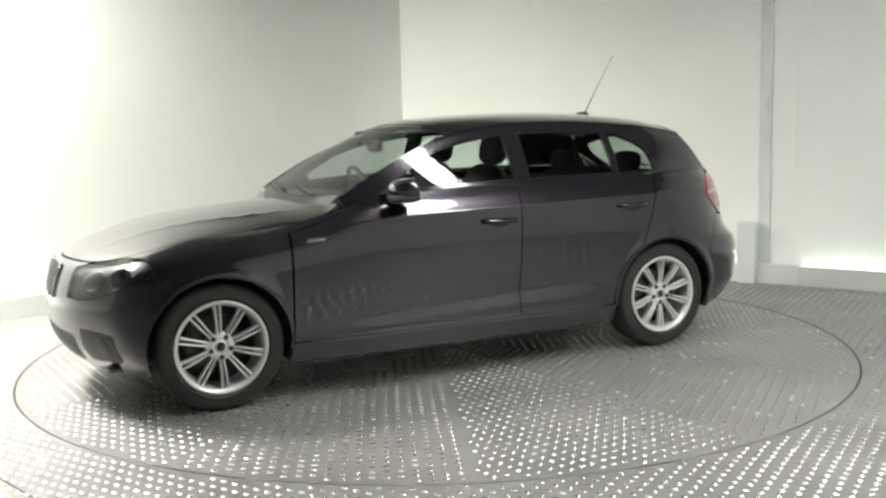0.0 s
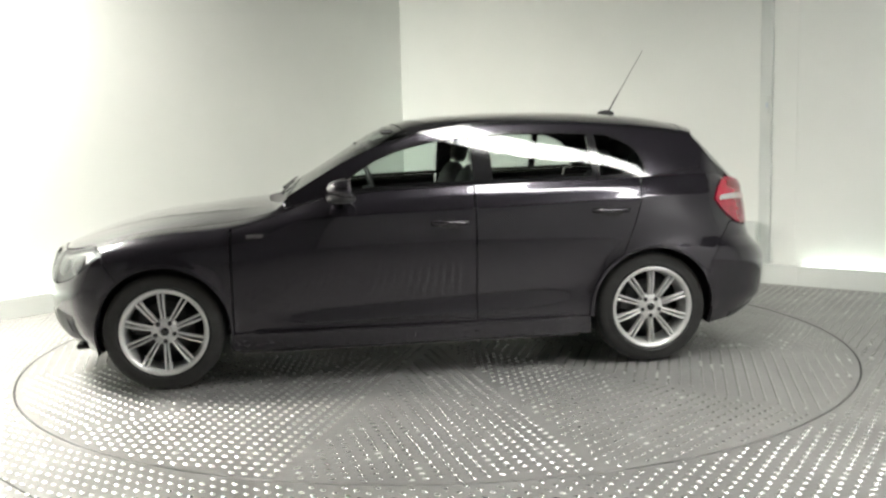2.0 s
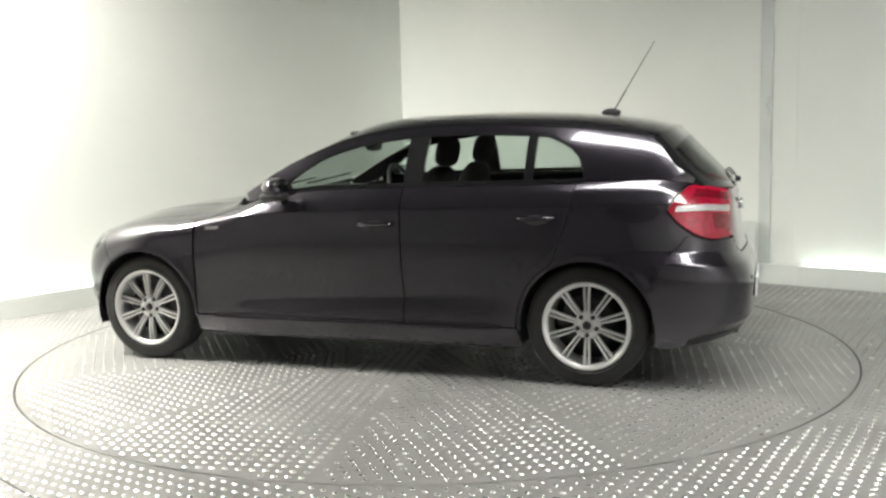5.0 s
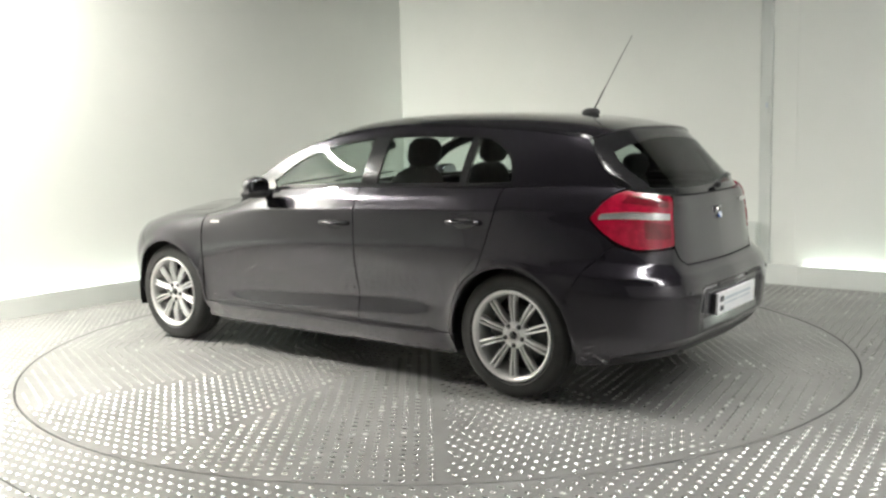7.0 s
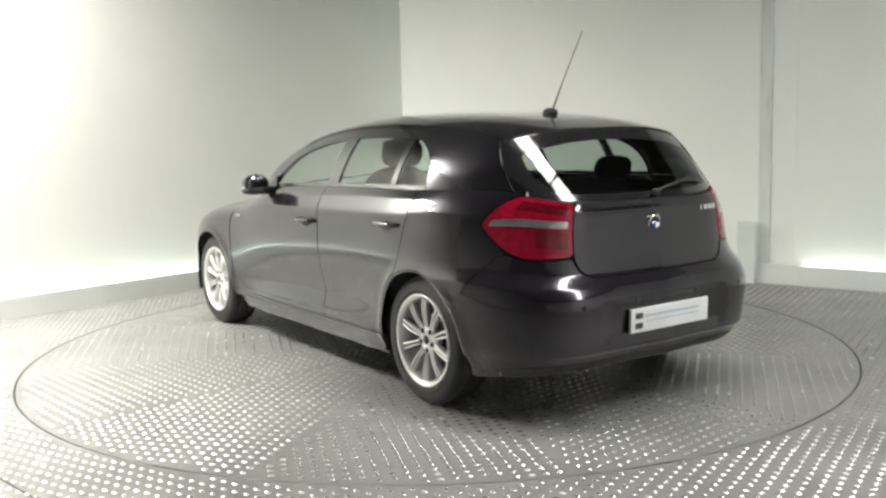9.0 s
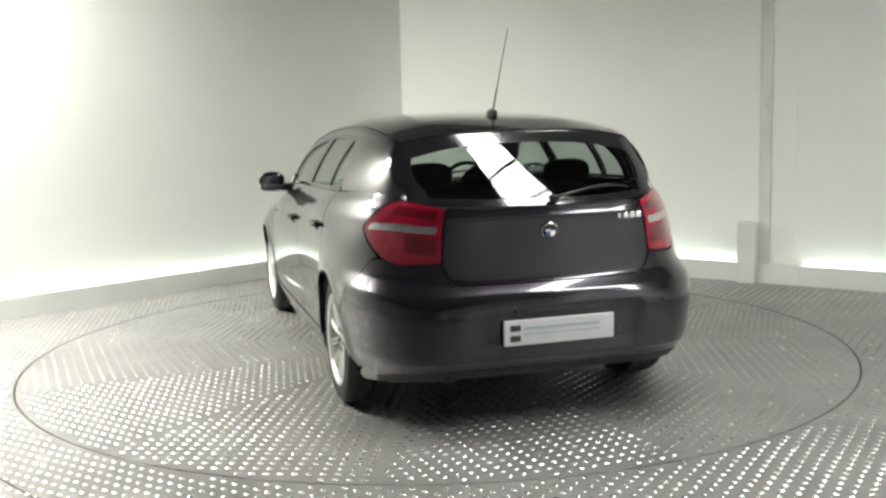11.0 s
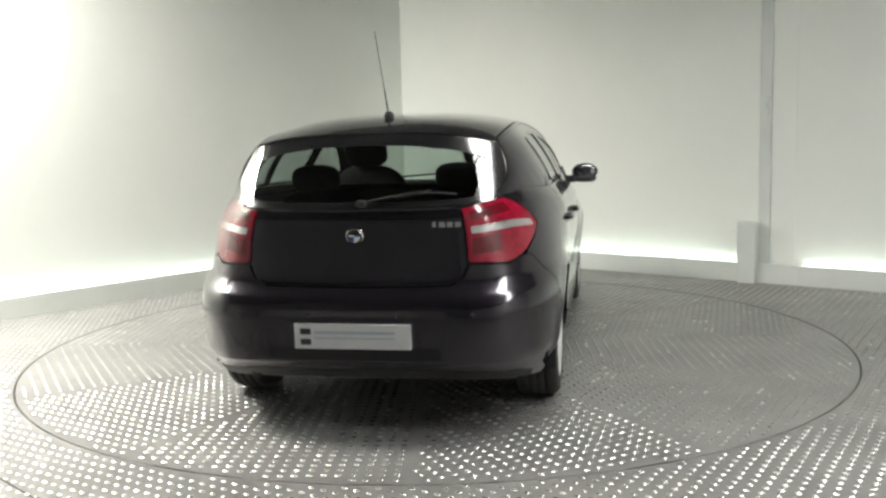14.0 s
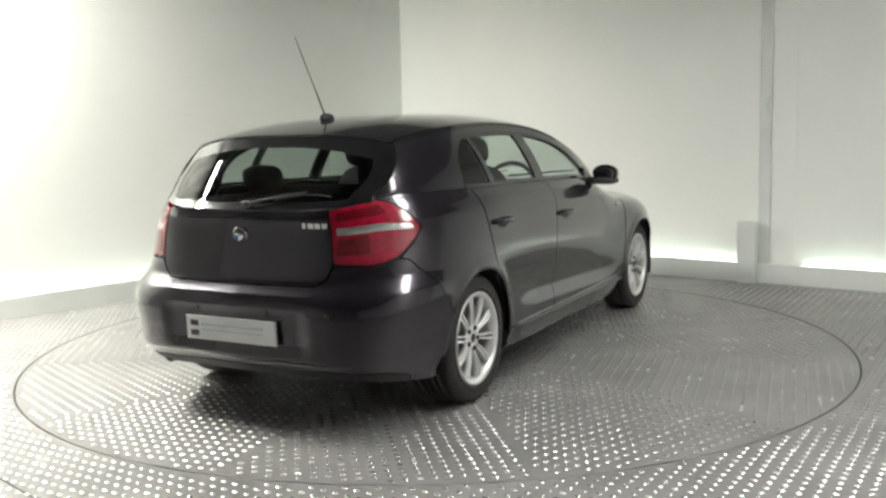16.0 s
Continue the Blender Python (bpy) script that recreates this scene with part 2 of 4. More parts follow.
# ---- the floor of tread plate, and the turntable let into it ----
def studs(pts, ang):
    """Low lens-shaped bars, all turned one way."""
    ring = [(-1.0, 0.0), (-0.55, -0.75), (0.45, -0.8), (1.0, 0.0), (0.55, 0.75), (-0.45, 0.8)]
    one = [(u * 0.0172 * f, v * 0.0108 * f, h) for f, h in ((1.0, -0.0005), (0.62, 0.0028)) for u, v in ring] + [(0, 0, 0.0035)]
    face = [(k, (k + 1) % 6, 6 + (k + 1) % 6) for k in range(6)] + [(k, 6 + (k + 1) % 6, 6 + k) for k in range(6)] + [(6 + k, 6 + (k + 1) % 6, 12) for k in range(6)]
    one, face = np.array(one), np.array(face)
    c, d = math.cos(ang), math.sin(ang)
    vs = np.stack([pts[:, :1] + c * one[:, 0] - d * one[:, 1], pts[:, 1:2] + d * one[:, 0] + c * one[:, 1], np.broadcast_to(one[:, 2], (len(pts), 13))], 2).reshape(-1, 3)
    fs = (face[None] + 13 * np.arange(len(pts))[:, None, None]).reshape(-1, 3)
    return vs.tolist(), fs.tolist()


def lattice(ang, pitch, x0, x1, y0, y1, ok):
    """Places on a square grid turned by ang."""
    c, s = math.cos(ang), math.sin(ang)
    n = int(max(abs(x0), abs(x1), abs(y0), abs(y1)) * 1.5 / pitch) + 2
    i, j = np.meshgrid(np.arange(-n, n + 1), np.arange(-n, n + 1))
    i, j = i.ravel(), j.ravel()
    x, y = pitch * (c * i - s * j), pitch * (s * i + c * j)
    k = (x > x0) & (x < x1) & (y > y0) & (y < y1)
    k[k] = ok(x[k], y[k])
    return np.stack([x[k], y[k]], 1)


def ring_sheet(r0, r1, n, z):
    vs = [(r * math.cos(2 * math.pi * k / n), r * math.sin(2 * math.pi * k / n), z) for r in (r0, r1) for k in range(n)]
    return vs, [(k, (k + 1) % n, n + (k + 1) % n, n + k)[::-1] for k in range(n)]


# Fixed floor: one sheet with a round hole, reaching under all walls.
N = 160
vs, fs = ring_sheet(DISC_R + 0.012, 3.0, N, 0.0)
vs += [(14 * math.cos(2 * math.pi * k / N), 14 * math.sin(2 * math.pi * k / N), 0.0) for k in range(N)]
fs += [(N + k, N + (k + 1) % N, 2 * N + (k + 1) % N, 2 * N + k)[::-1] for k in range(N)]
ground = tagged(raw("floor", vs, fs, PLATE, smooth=False), label="worn aluminium tread plate studio floor", category="floor", kind="structure")
vs, fs = ring_sheet(DISC_R - 0.05, DISC_R + 0.03, N, -0.012)
raw("gap_ring", vs, fs, GROOVE, ground, "dark gap round the turntable")


seam = box("plate_seam", (-2.2, -0.004, -0.002), (2.2, 0.004, 0.0012), GROOVE, ground, "dark joint between floor plates", bev=0)
seam.matrix_basis = pose(-1.66, -2.36, 0, 0, 0, -44)


def in_room(x, y):
    r = np.hypot(x, y)
    k = (r > DISC_R + 0.035)
    for m in (ML, MR):
        o, nn = m.col[3], m.col[1]
        k &= ((x - o[0]) * nn[0] + (y - o[1]) * nn[1]) > 0.11
    for a, b in ((END_R, BACK), (BACK, END_L)):
        d = (b - a).normalized()
        k &= ((x - a.x) * d.y - (y - a.y) * d.x) > 0.05
    return k


vs, fs = studs(lattice(-0.57, 0.057, -5.8, 5.8, -8.6, 4.2, in_room), -0.69)
tagged(raw("tread_relief", vs, fs, STUD, ground), kind="stuff", label="raised lozenge bars of the tread plate")

turntable = tagged(new("turntable"), label="round turntable of riveted aluminium tread plate sectors", category="turntable")
SECT = 12
for q in range(SECT):
    a0, a1 = radians(8) + 2 * math.pi * q / SECT + 0.0001, radians(8) + 2 * math.pi * (q + 1) / SECT - 0.0001
    arc = [a0 + (a1 - a0) * k / 24 for k in range(25)]
    vs = [(0.01 * math.cos((a0 + a1) / 2), 0.01 * math.sin((a0 + a1) / 2), 0)] + [(DISC_R * math.cos(a), DISC_R * math.sin(a), 0.0) for a in arc]
    vs += [(DISC_R * math.cos(a), DISC_R * math.sin(a), -0.02) for a in arc]
    fs = [(0, k + 1, k + 2) for k in range(24)] + [(k + 1, k + 26, k + 27, k + 2) for k in range(24)]
    sheet = raw("plate_sector", vs, fs, PLATE, turntable, smooth=False)
    pa = a1

    def inside(x, y, a0=a0, a1=a1):
        r, a = np.hypot(x, y), (np.arctan2(y, x) - a0) % (2 * math.pi) + a0
        m = np.minimum(r * np.sin(np.clip(a - a0, -1.5, 1.5)), r * np.sin(np.clip(a1 - a, -1.5, 1.5)))
        return (r < DISC_R - 0.03) & (a > a0) & (a < a1) & (m > 0.009)
    vs, fs = studs(lattice(pa, 0.0575, -2.5, 2.5, -2.5, 2.5, inside), pa - math.pi / 2 - 0.2)
    tagged(raw("tread_relief", vs, fs, STUD, sheet), kind="stuff")
vs, fs = ring_sheet(0.0, DISC_R, N, -0.008)
raw("disc_bed", vs, fs, PLATE, turntable, "steel bed under the plate joints")


GAP = 0.0014


# ---- the car: smooth surfaces first, then panels cut from them ----
class Spline:
    """Natural cubic spline through knots; gives the weights of the knots' values at any place."""

    def __init__(self, t):
        self.t = np.asarray(t, float)
        n, h = len(self.t), np.diff(self.t)
        a, r = np.zeros((n, n)), np.zeros((n, n))
        a[0, 0] = a[-1, -1] = 1
        for i in range(1, n - 1):
            a[i, i - 1], a[i, i], a[i, i + 1] = h[i - 1], 2 * (h[i - 1] + h[i]), h[i]
            r[i, i - 1], r[i, i], r[i, i + 1] = 6 / h[i - 1], -6 / h[i - 1] - 6 / h[i], 6 / h[i]
        self.m = np.linalg.solve(a, r)

    def weights(self, q):
        q = np.clip(np.asarray(q, float), self.t[0], self.t[-1])
        i = np.clip(np.searchsorted(self.t, q) - 1, 0, len(self.t) - 2)
        h = self.t[i + 1] - self.t[i]
        a, b = (self.t[i + 1] - q) / h, (q - self.t[i]) / h
        w = np.zeros((len(q), len(self.t)))
        k = np.arange(len(q))
        w[k, i] += a
        w[k, i + 1] += b
        return w + ((a ** 3 - a) * h * h / 6)[:, None] * self.m[i] + ((b ** 3 - b) * h * h / 6)[:, None] * self.m[i + 1]


def curve(pairs):
    """A smooth function through (x, value) pairs."""
    pairs = sorted(pairs)
    s, v = Spline([p[0] for p in pairs]), np.array([p[1] for p in pairs], float)
    return lambda q: s.weights(np.atleast_1d(np.asarray(q, float))) @ v


# Stations of the lower body, front middle to rear middle; u, then x, y and z from the sill up to the top edge.
V = [0.19, 0.30, 0.44, 0.58, 0.71, 0.83, 0.925, 1.03]
ST = [
    (4.05, [3.26, 3.345, 3.375, 3.375, 3.36, 3.345, 3.325, 3.29], [0] * 8, [0.20, 0.30, 0.42, 0.52, 0.60, 0.66, 0.70, 0.725]),
    (3.76, [3.23, 3.315, 3.345, 3.345, 3.33, 3.31, 3.29, 3.25], [0.29] * 8, [0.20, 0.30, 0.42, 0.52, 0.60, 0.66, 0.70, 0.728]),
    (3.50, [3.14, 3.225, 3.26, 3.265, 3.25, 3.23, 3.205, 3.16], [0.54] * 8, [0.20, 0.30, 0.42, 0.52, 0.605, 0.67, 0.71, 0.742]),
    (3.29, [3.04, 3.12, 3.155, 3.165, 3.15, 3.125, 3.09, 3.035], [0.68, 0.70, 0.71, 0.71, 0.70, 0.69, 0.67, 0.64], [0.20, 0.30, 0.42, 0.53, 0.615, 0.69, 0.735, 0.768]),
    (3.07, [2.98, 3.02, 3.045, 3.05, 3.045, 3.02, 2.99, 2.93], [0.76, 0.80, 0.815, 0.818, 0.81, 0.785, 0.745, 0.685], [0.20, 0.30, 0.42, 0.54, 0.63, 0.71, 0.76, 0.795]),
    (2.66, 2.66, [0.80, 0.85, 0.868, 0.878, 0.876, 0.855, 0.80, 0.705], [0.19, 0.30, 0.43, 0.555, 0.665, 0.755, 0.81, 0.842]),
    (2.25, 2.25, [0.80, 0.843, 0.857, 0.866, 0.868, 0.853, 0.81, 0.71], [0.19, 0.30, 0.44, 0.57, 0.69, 0.79, 0.845, 0.878]),
    (1.90, 1.90, [0.815, 0.848, 0.850, 0.862, 0.871, 0.865, 0.845, 0.765], [0.19, 0.30, 0.44, 0.58, 0.70, 0.815, 0.895, 0.965]),
    (1.50, 1.50, [0.815, 0.850, 0.848, 0.862, 0.874, 0.870, 0.857, 0.795], [0.19, 0.30, 0.44, 0.58, 0.71, 0.83, 0.915, 1.015]),
    (1.00, 1.00, [0.815, 0.850, 0.848, 0.862, 0.875, 0.872, 0.860, 0.80], [0.19, 0.30, 0.44, 0.58, 0.71, 0.83, 0.925, 1.03]),
    (0.45, 0.45, [0.815, 0.850, 0.852, 0.866, 0.876, 0.873, 0.860, 0.80], [0.19, 0.30, 0.44, 0.58, 0.71, 0.835, 0.94, 1.038]),
    (0.00, 0.00, [0.80, 0.848, 0.868, 0.878, 0.878, 0.870, 0.845, 0.785], [0.19, 0.30, 0.44, 0.58, 0.71, 0.84, 0.95, 1.045]),
    (-0.36, -0.36, [0.765, 0.808, 0.828, 0.836, 0.824, 0.800, 0.758, 0.695], [0.20, 0.30, 0.44, 0.57, 0.69, 0.83, 0.95, 1.05]),
    (-0.62, [-0.565, -0.605, -0.62, -0.625, -0.595, -0.565, -0.55, -0.52], [0.655, 0.705, 0.728, 0.735, 0.712, 0.680, 0.655, 0.605], [0.225, 0.30, 0.43, 0.56, 0.67, 0.81, 0.93, 1.03]),
    (-0.86, [-0.685, -0.73, -0.75, -0.755, -0.71, -0.685, -0.675, -0.655], [0.50, 0.545, 0.56, 0.56, 0.545, 0.53, 0.515, 0.485], [0.245, 0.31, 0.43, 0.56, 0.66, 0.79, 0.90, 1.00]),
    (-1.14, [-0.725, -0.762, -0.775, -0.778, -0.745, -0.722, -0.707, -0.69], [0.27] * 8, [0.255, 0.315, 0.43, 0.56, 0.655, 0.785, 0.89, 0.985]),
    (-1.41, [-0.735, -0.772, -0.785, -0.788, -0.755, -0.732, -0.717, -0.70], [0] * 8, [0.255, 0.315, 0.43, 0.56, 0.655, 0.785, 0.89, 0.985]),
]
NET = []
for u, xs, ys, zs in ST:
    xs = xs if isinstance(xs, list) else [xs] * 8
    NET.append((u, np.array([xs, ys, zs]).T))
FLIP = np.array([1, -1, 1])
NET = [(8.10 - u, c * FLIP) for u, c in NET[2:0:-1]] + NET + [(-2.82 - u, c * FLIP) for u, c in NET[-2:-4:-1]]
NET = NET[::-1]
U_SPL, V_SPL = Spline([n[0] for n in NET]), Spline(V)
CTRL = np.array([n[1] for n in NET])


def shell(q):
    """Lower body: (u, v) to a place. On the doors u is x and v is z."""
    q = np.atleast_2d(q)
    p = np.einsum("ni,nj,ijk->nk", U_SPL.weights(q[:, 0]), V_SPL.weights(q[:, 1]), CTRL)
    x, z, v = p[:, 0], p[:, 2], q[:, 1]
    flank = np.clip((x + 0.50) / 0.12, 0, 1) * np.clip((3.06 - x) / 0.12, 0, 1)
    add = np.zeros(len(p))
    for cx in (0.0, 2.66):
        r = np.hypot(x - cx, z - 0.315)
        add += 0.011 * np.exp(-((r - 0.352) / 0.034) ** 2) * np.clip((z - 0.2) / 0.1, 0, 1)
    # shoulder crease, and the hollow above the skirts
    add += 0.0075 * np.exp(-np.abs(v - 0.915) / 0.030) * np.clip((2.5 - x) / 0.5, 0, 1)
    add += 0.006 * np.exp(-((v - 0.978) / 0.030) ** 2) * np.clip((2.2 - x) / 0.4, 0, 1)
    zl = 0.465 - 0.05 * (x - 0.4)
    add -= 0.013 * np.exp(-((z - zl) / 0.055) ** 2) * np.clip((x - 0.42) / 0.35, 0, 1) * np.clip((2.26 - x) / 0.4, 0, 1)
    # skirt ledge
    add += 0.011 * np.clip((0.302 - v) / 0.022, 0, 1) * np.clip((x - 0.38) / 0.12, 0, 1) * np.clip((2.28 - x) / 0.12, 0, 1)
    p[:, 1] += np.sign(p[:, 1]) * add * flank
    # rear bumper: a ledge round the tail, a hollow for the plate and a lip below it; a lip on the tailgate below the glass
    u = np.where(q[:, 0] > 1.3, 0.0, q[:, 0])
    u = np.where(u < -1.41, -2.82 - u, u)
    back = np.clip((-0.06 - u) / 0.30, 0, 1)
    turn = np.clip((-0.36 - u) / 0.40, 0, 1)
    turn = turn * turn * (3 - 2 * turn) * math.pi / 2
    out = 0.030 * back * np.clip((0.732 - v) / 0.072, 0, 1) * np.clip((v - 0.20) / 0.16, 0.6, 1)
    mid = np.clip((0.43 - np.abs(p[:, 1])) / 0.07, 0, 1) * (u < -0.8)
    out -= 0.012 * mid * np.clip((0.580 - v) / 0.03, 0, 1) * np.clip((v - 0.345) / 0.06, 0, 1)
    wide = np.clip((-0.60 - u) / 0.2, 0, 1)
    out += 0.009 * wide * np.exp(-((v - 0.330) / 0.016) ** 2)
    out += 0.007 * wide * np.exp(-np.abs(v - 0.985) / 0.018)
    p[:, 0] -= out * np.sin(turn)
    p[:, 1] += np.sign(p[:, 1]) * out * np.cos(turn) * (u > -1.2)
    return p


def on_side(pts):
    """The (u, v) of places on the flank given by x and z."""
    p = np.array(pts, float)
    q = p.copy()
    for _ in range(60):
        s = shell(q)
        q[:, 0] += 0.8 * (p[:, 0] - s[:, 0])
        q[:, 1] += 0.8 * (p[:, 1] - s[:, 2])
        q[:, 1] = np.clip(q[:, 1], V[0], V[-1])
    return q


def on_end(pts, u0):
    """The (u, v) of places on the nose or tail given by y and z."""
    p = np.array(pts, float)
    sgn = -1.0 if u0 > 0 else 1.0
    q = np.stack([np.full(len(p), u0), p[:, 1]], 1)
    q[:, 0] = u0 + sgn * p[:, 0]
    for _ in range(80):
        s = shell(q)
        q[:, 0] += 0.6 * sgn * (p[:, 0] - s[:, 1])
        q[:, 1] += 0.7 * (p[:, 1] - s[:, 2])
        q[:, 1] = np.clip(q[:, 1], V[0], V[-1])
    return q


def dense(pts, step=0.03, closed=True):
    out = []
    n = len(pts)
    for i in range(n if closed else n - 1):
        a, b = np.array(pts[i], float), np.array(pts[(i + 1) % n], float)
        k = max(1, int(np.ceil(np.hypot(*(b - a)) / step)))
        out += [tuple(a + (b - a) * j / k) for j in range(k)]
    if not closed:
        out.append(tuple(pts[-1]))
    return out


def rounded(pts, radii, n=5):
    """Round the corners of a polygon; radii is a number or one for each corner."""
    out, m = [], len(pts)
    for i in range(m):
        r = radii[i] if isinstance(radii, (list, tuple)) else radii
        p, a, b = (np.array(pts[k % m], float) for k in (i, i - 1, i + 1))
        if r <= 0:
            out.append(tuple(p))
            continue
        da, db = a - p, b - p
        la, lb = np.hypot(*da), np.hypot(*db)
        r2 = min(r, 0.48 * la, 0.48 * lb)
        p0, p1 = p + da / la * r2, p + db / lb * r2
        for k in range(n + 1):
            t = k / n
            out.append(tuple((1 - t) ** 2 * p0 + 2 * t * (1 - t) * p + t * t * p1))
    return out


BELT_U = np.linspace(-0.62, 2.3, 120)
_b = shell(np.stack([BELT_U, np.full(120, V[-1])], 1))
_o = np.argsort(_b[:, 0])


def belt_y(x):
    return np.interp(x, _b[_o, 0], _b[_o, 1])


def belt_z(x):
    return np.interp(x, _b[_o, 0], _b[_o, 2])


# The cabin's side: half width as a function of x and z, up to the roof's edge.
EDGE_Z = curve([(2.05, 0.965), (1.9, 1.055), (1.75, 1.14), (1.55, 1.232), (1.35, 1.298), (1.1, 1.343), (0.8, 1.362), (0.45, 1.358), (0.1, 1.336), (-0.2, 1.300), (-0.36, 1.268), (-0.50, 1.232), (-0.70, 1.175)])
LEAN = curve([(2.3, 0.25), (1.6, 0.30), (0.9, 0.37), (0.3, 0.34), (-0.1, 0.28), (-0.4, 0.28), (-0.7, 0.28)])
ROLL = curve([(2.3, 0.0), (0.9, 0.0), (0.35, 0.4), (0.05, 1.6), (-0.2, 2.4), (-0.7, 2.6)])
BULGE = curve([(2.3, 0.75), (0.9, 0.75), (0.35, 0.85), (0.0, 0.80), (-0.3, 0.78), (-0.7, 0.78)])


def cabin(q):
    q = np.atleast_2d(q)
    x, z = q[:, 0], q[:, 1]
    d = z - belt_z(x)
    y = belt_y(x) - LEAN(x) * d - BULGE(x) * np.sign(d) * d * d - ROLL(x) * d ** 3
    return np.stack([x, y, z], 1)


# The top: bonnet, windscreen, roof and rear window as one height over (x, y).
MID_Z = curve([(3.36, 0.66), (3.29, 0.727), (3.20, 0.772), (3.08, 0.814), (2.92, 0.857), (2.7, 0.90), (2.45, 0.932), (2.2, 0.955), (2.06, 0.975), (1.95, 1.04), (1.8, 1.135), (1.6, 1.262), (1.45, 1.345), (1.3, 1.392), (1.1, 1.416), (0.8, 1.428), (0.45, 1.424), (0.1, 1.405), (-0.2, 1.366), (-0.38, 1.324), (-0.55, 1.276), (-0.76, 1.205)])
_t = shell(np.stack([np.linspace(2.0, 3.98, 120), np.full(120, V[-1])], 1))
_k = np.argsort(_t[:, 0])


def top_edge(x):
    ye = cabin(np.stack([x, EDGE_Z(x)], 1))[:, 1]
    ze = EDGE_Z(x)
    yb, zb = np.interp(x, _t[_k, 0], _t[_k, 1]), np.interp(x, _t[_k, 0], _t[_k, 2])
    w = np.clip((x - 1.98) / 0.10, 0, 1)
    w = w * w * (3 - 2 * w)
    return ye * (1 - w) + yb * w, ze * (1 - w) + zb * w


def top(q):
    q = np.atleast_2d(q)
    x, y = q[:, 0], q[:, 1]
    ye, ze = top_edge(x)
    zc = np.maximum(MID_Z(x), ze)
    f = np.clip(np.abs(y) / ye, 0, 1.3)
    pw = np.interp(x, [-0.7, -0.4, 0.0, 1.4, 1.9, 2.2, 3.4], [2.4, 3.4, 3.4, 3.0, 2.4, 2.3, 2.6])
    ridge = 0.50 - 0.20 * (x - 2.1) / 1.1
    lift = 0.007 * np.exp(-np.abs(np.abs(y) - ridge) / 0.030) * np.clip((x - 2.12) / 0.25, 0, 1) * np.clip((3.18 - x) / 0.25, 0, 1)
    return np.stack([x, y, zc - (zc - ze) * f ** pw + lift], 1)


def glass_x(y, z):
    k = (1.318 - z) / 0.323
    return -0.385 - 0.315 * k - 0.024 * k * (1 - k) + 0.10 * (np.abs(y) / 0.56) ** 3.5


def tail_glass(q):
    """The rear window: (y, z) to a place."""
    q = np.atleast_2d(q)
    return np.stack([glass_x(q[:, 0], q[:, 1]), q[:, 0], q[:, 1]], 1)


def meet(step, v):
    for _ in range(60):
        v = step(v)
    return v


# Where the rear window meets the cabin's sides and the roof.
CORNER_X = meet(lambda x: float(glass_x(cabin([(x, EDGE_Z(x)[0])])[0, 1], EDGE_Z(x)[0])), -0.33)
CORNER_Z = float(EDGE_Z(CORNER_X)[0])
CORNER_Y = float(cabin([(CORNER_X, CORNER_Z)])[0, 1])
GLASS_SIDE = []
for z in np.linspace(1.020, CORNER_Z, 12):
    y = meet(lambda y: float(cabin([(float(glass_x(y, z)), z)])[0, 1]), 0.55)
    GLASS_SIDE.append((float(glass_x(y, z)), y, float(z)))
GLASS_TOP = []
for y in np.linspace(0.0, CORNER_Y, 16):
    x = meet(lambda x: float(glass_x(y, top([(x, y)])[0, 2])), -0.38)
    GLASS_TOP.append((x, float(y), float(top([(x, y)])[0, 2])))

from mathutils.geometry import delaunay_2d_cdt


def outward(surf, q, side):
    e = 0.004
    a = surf(q + [e, 0]) - surf(q - [e, 0])
    b = surf(q + [0, e]) - surf(q - [0, e])
    n = np.cross(a, b)
    n /= np.maximum(np.linalg.norm(n, axis=1), 1e-9)[:, None]
    return n * side


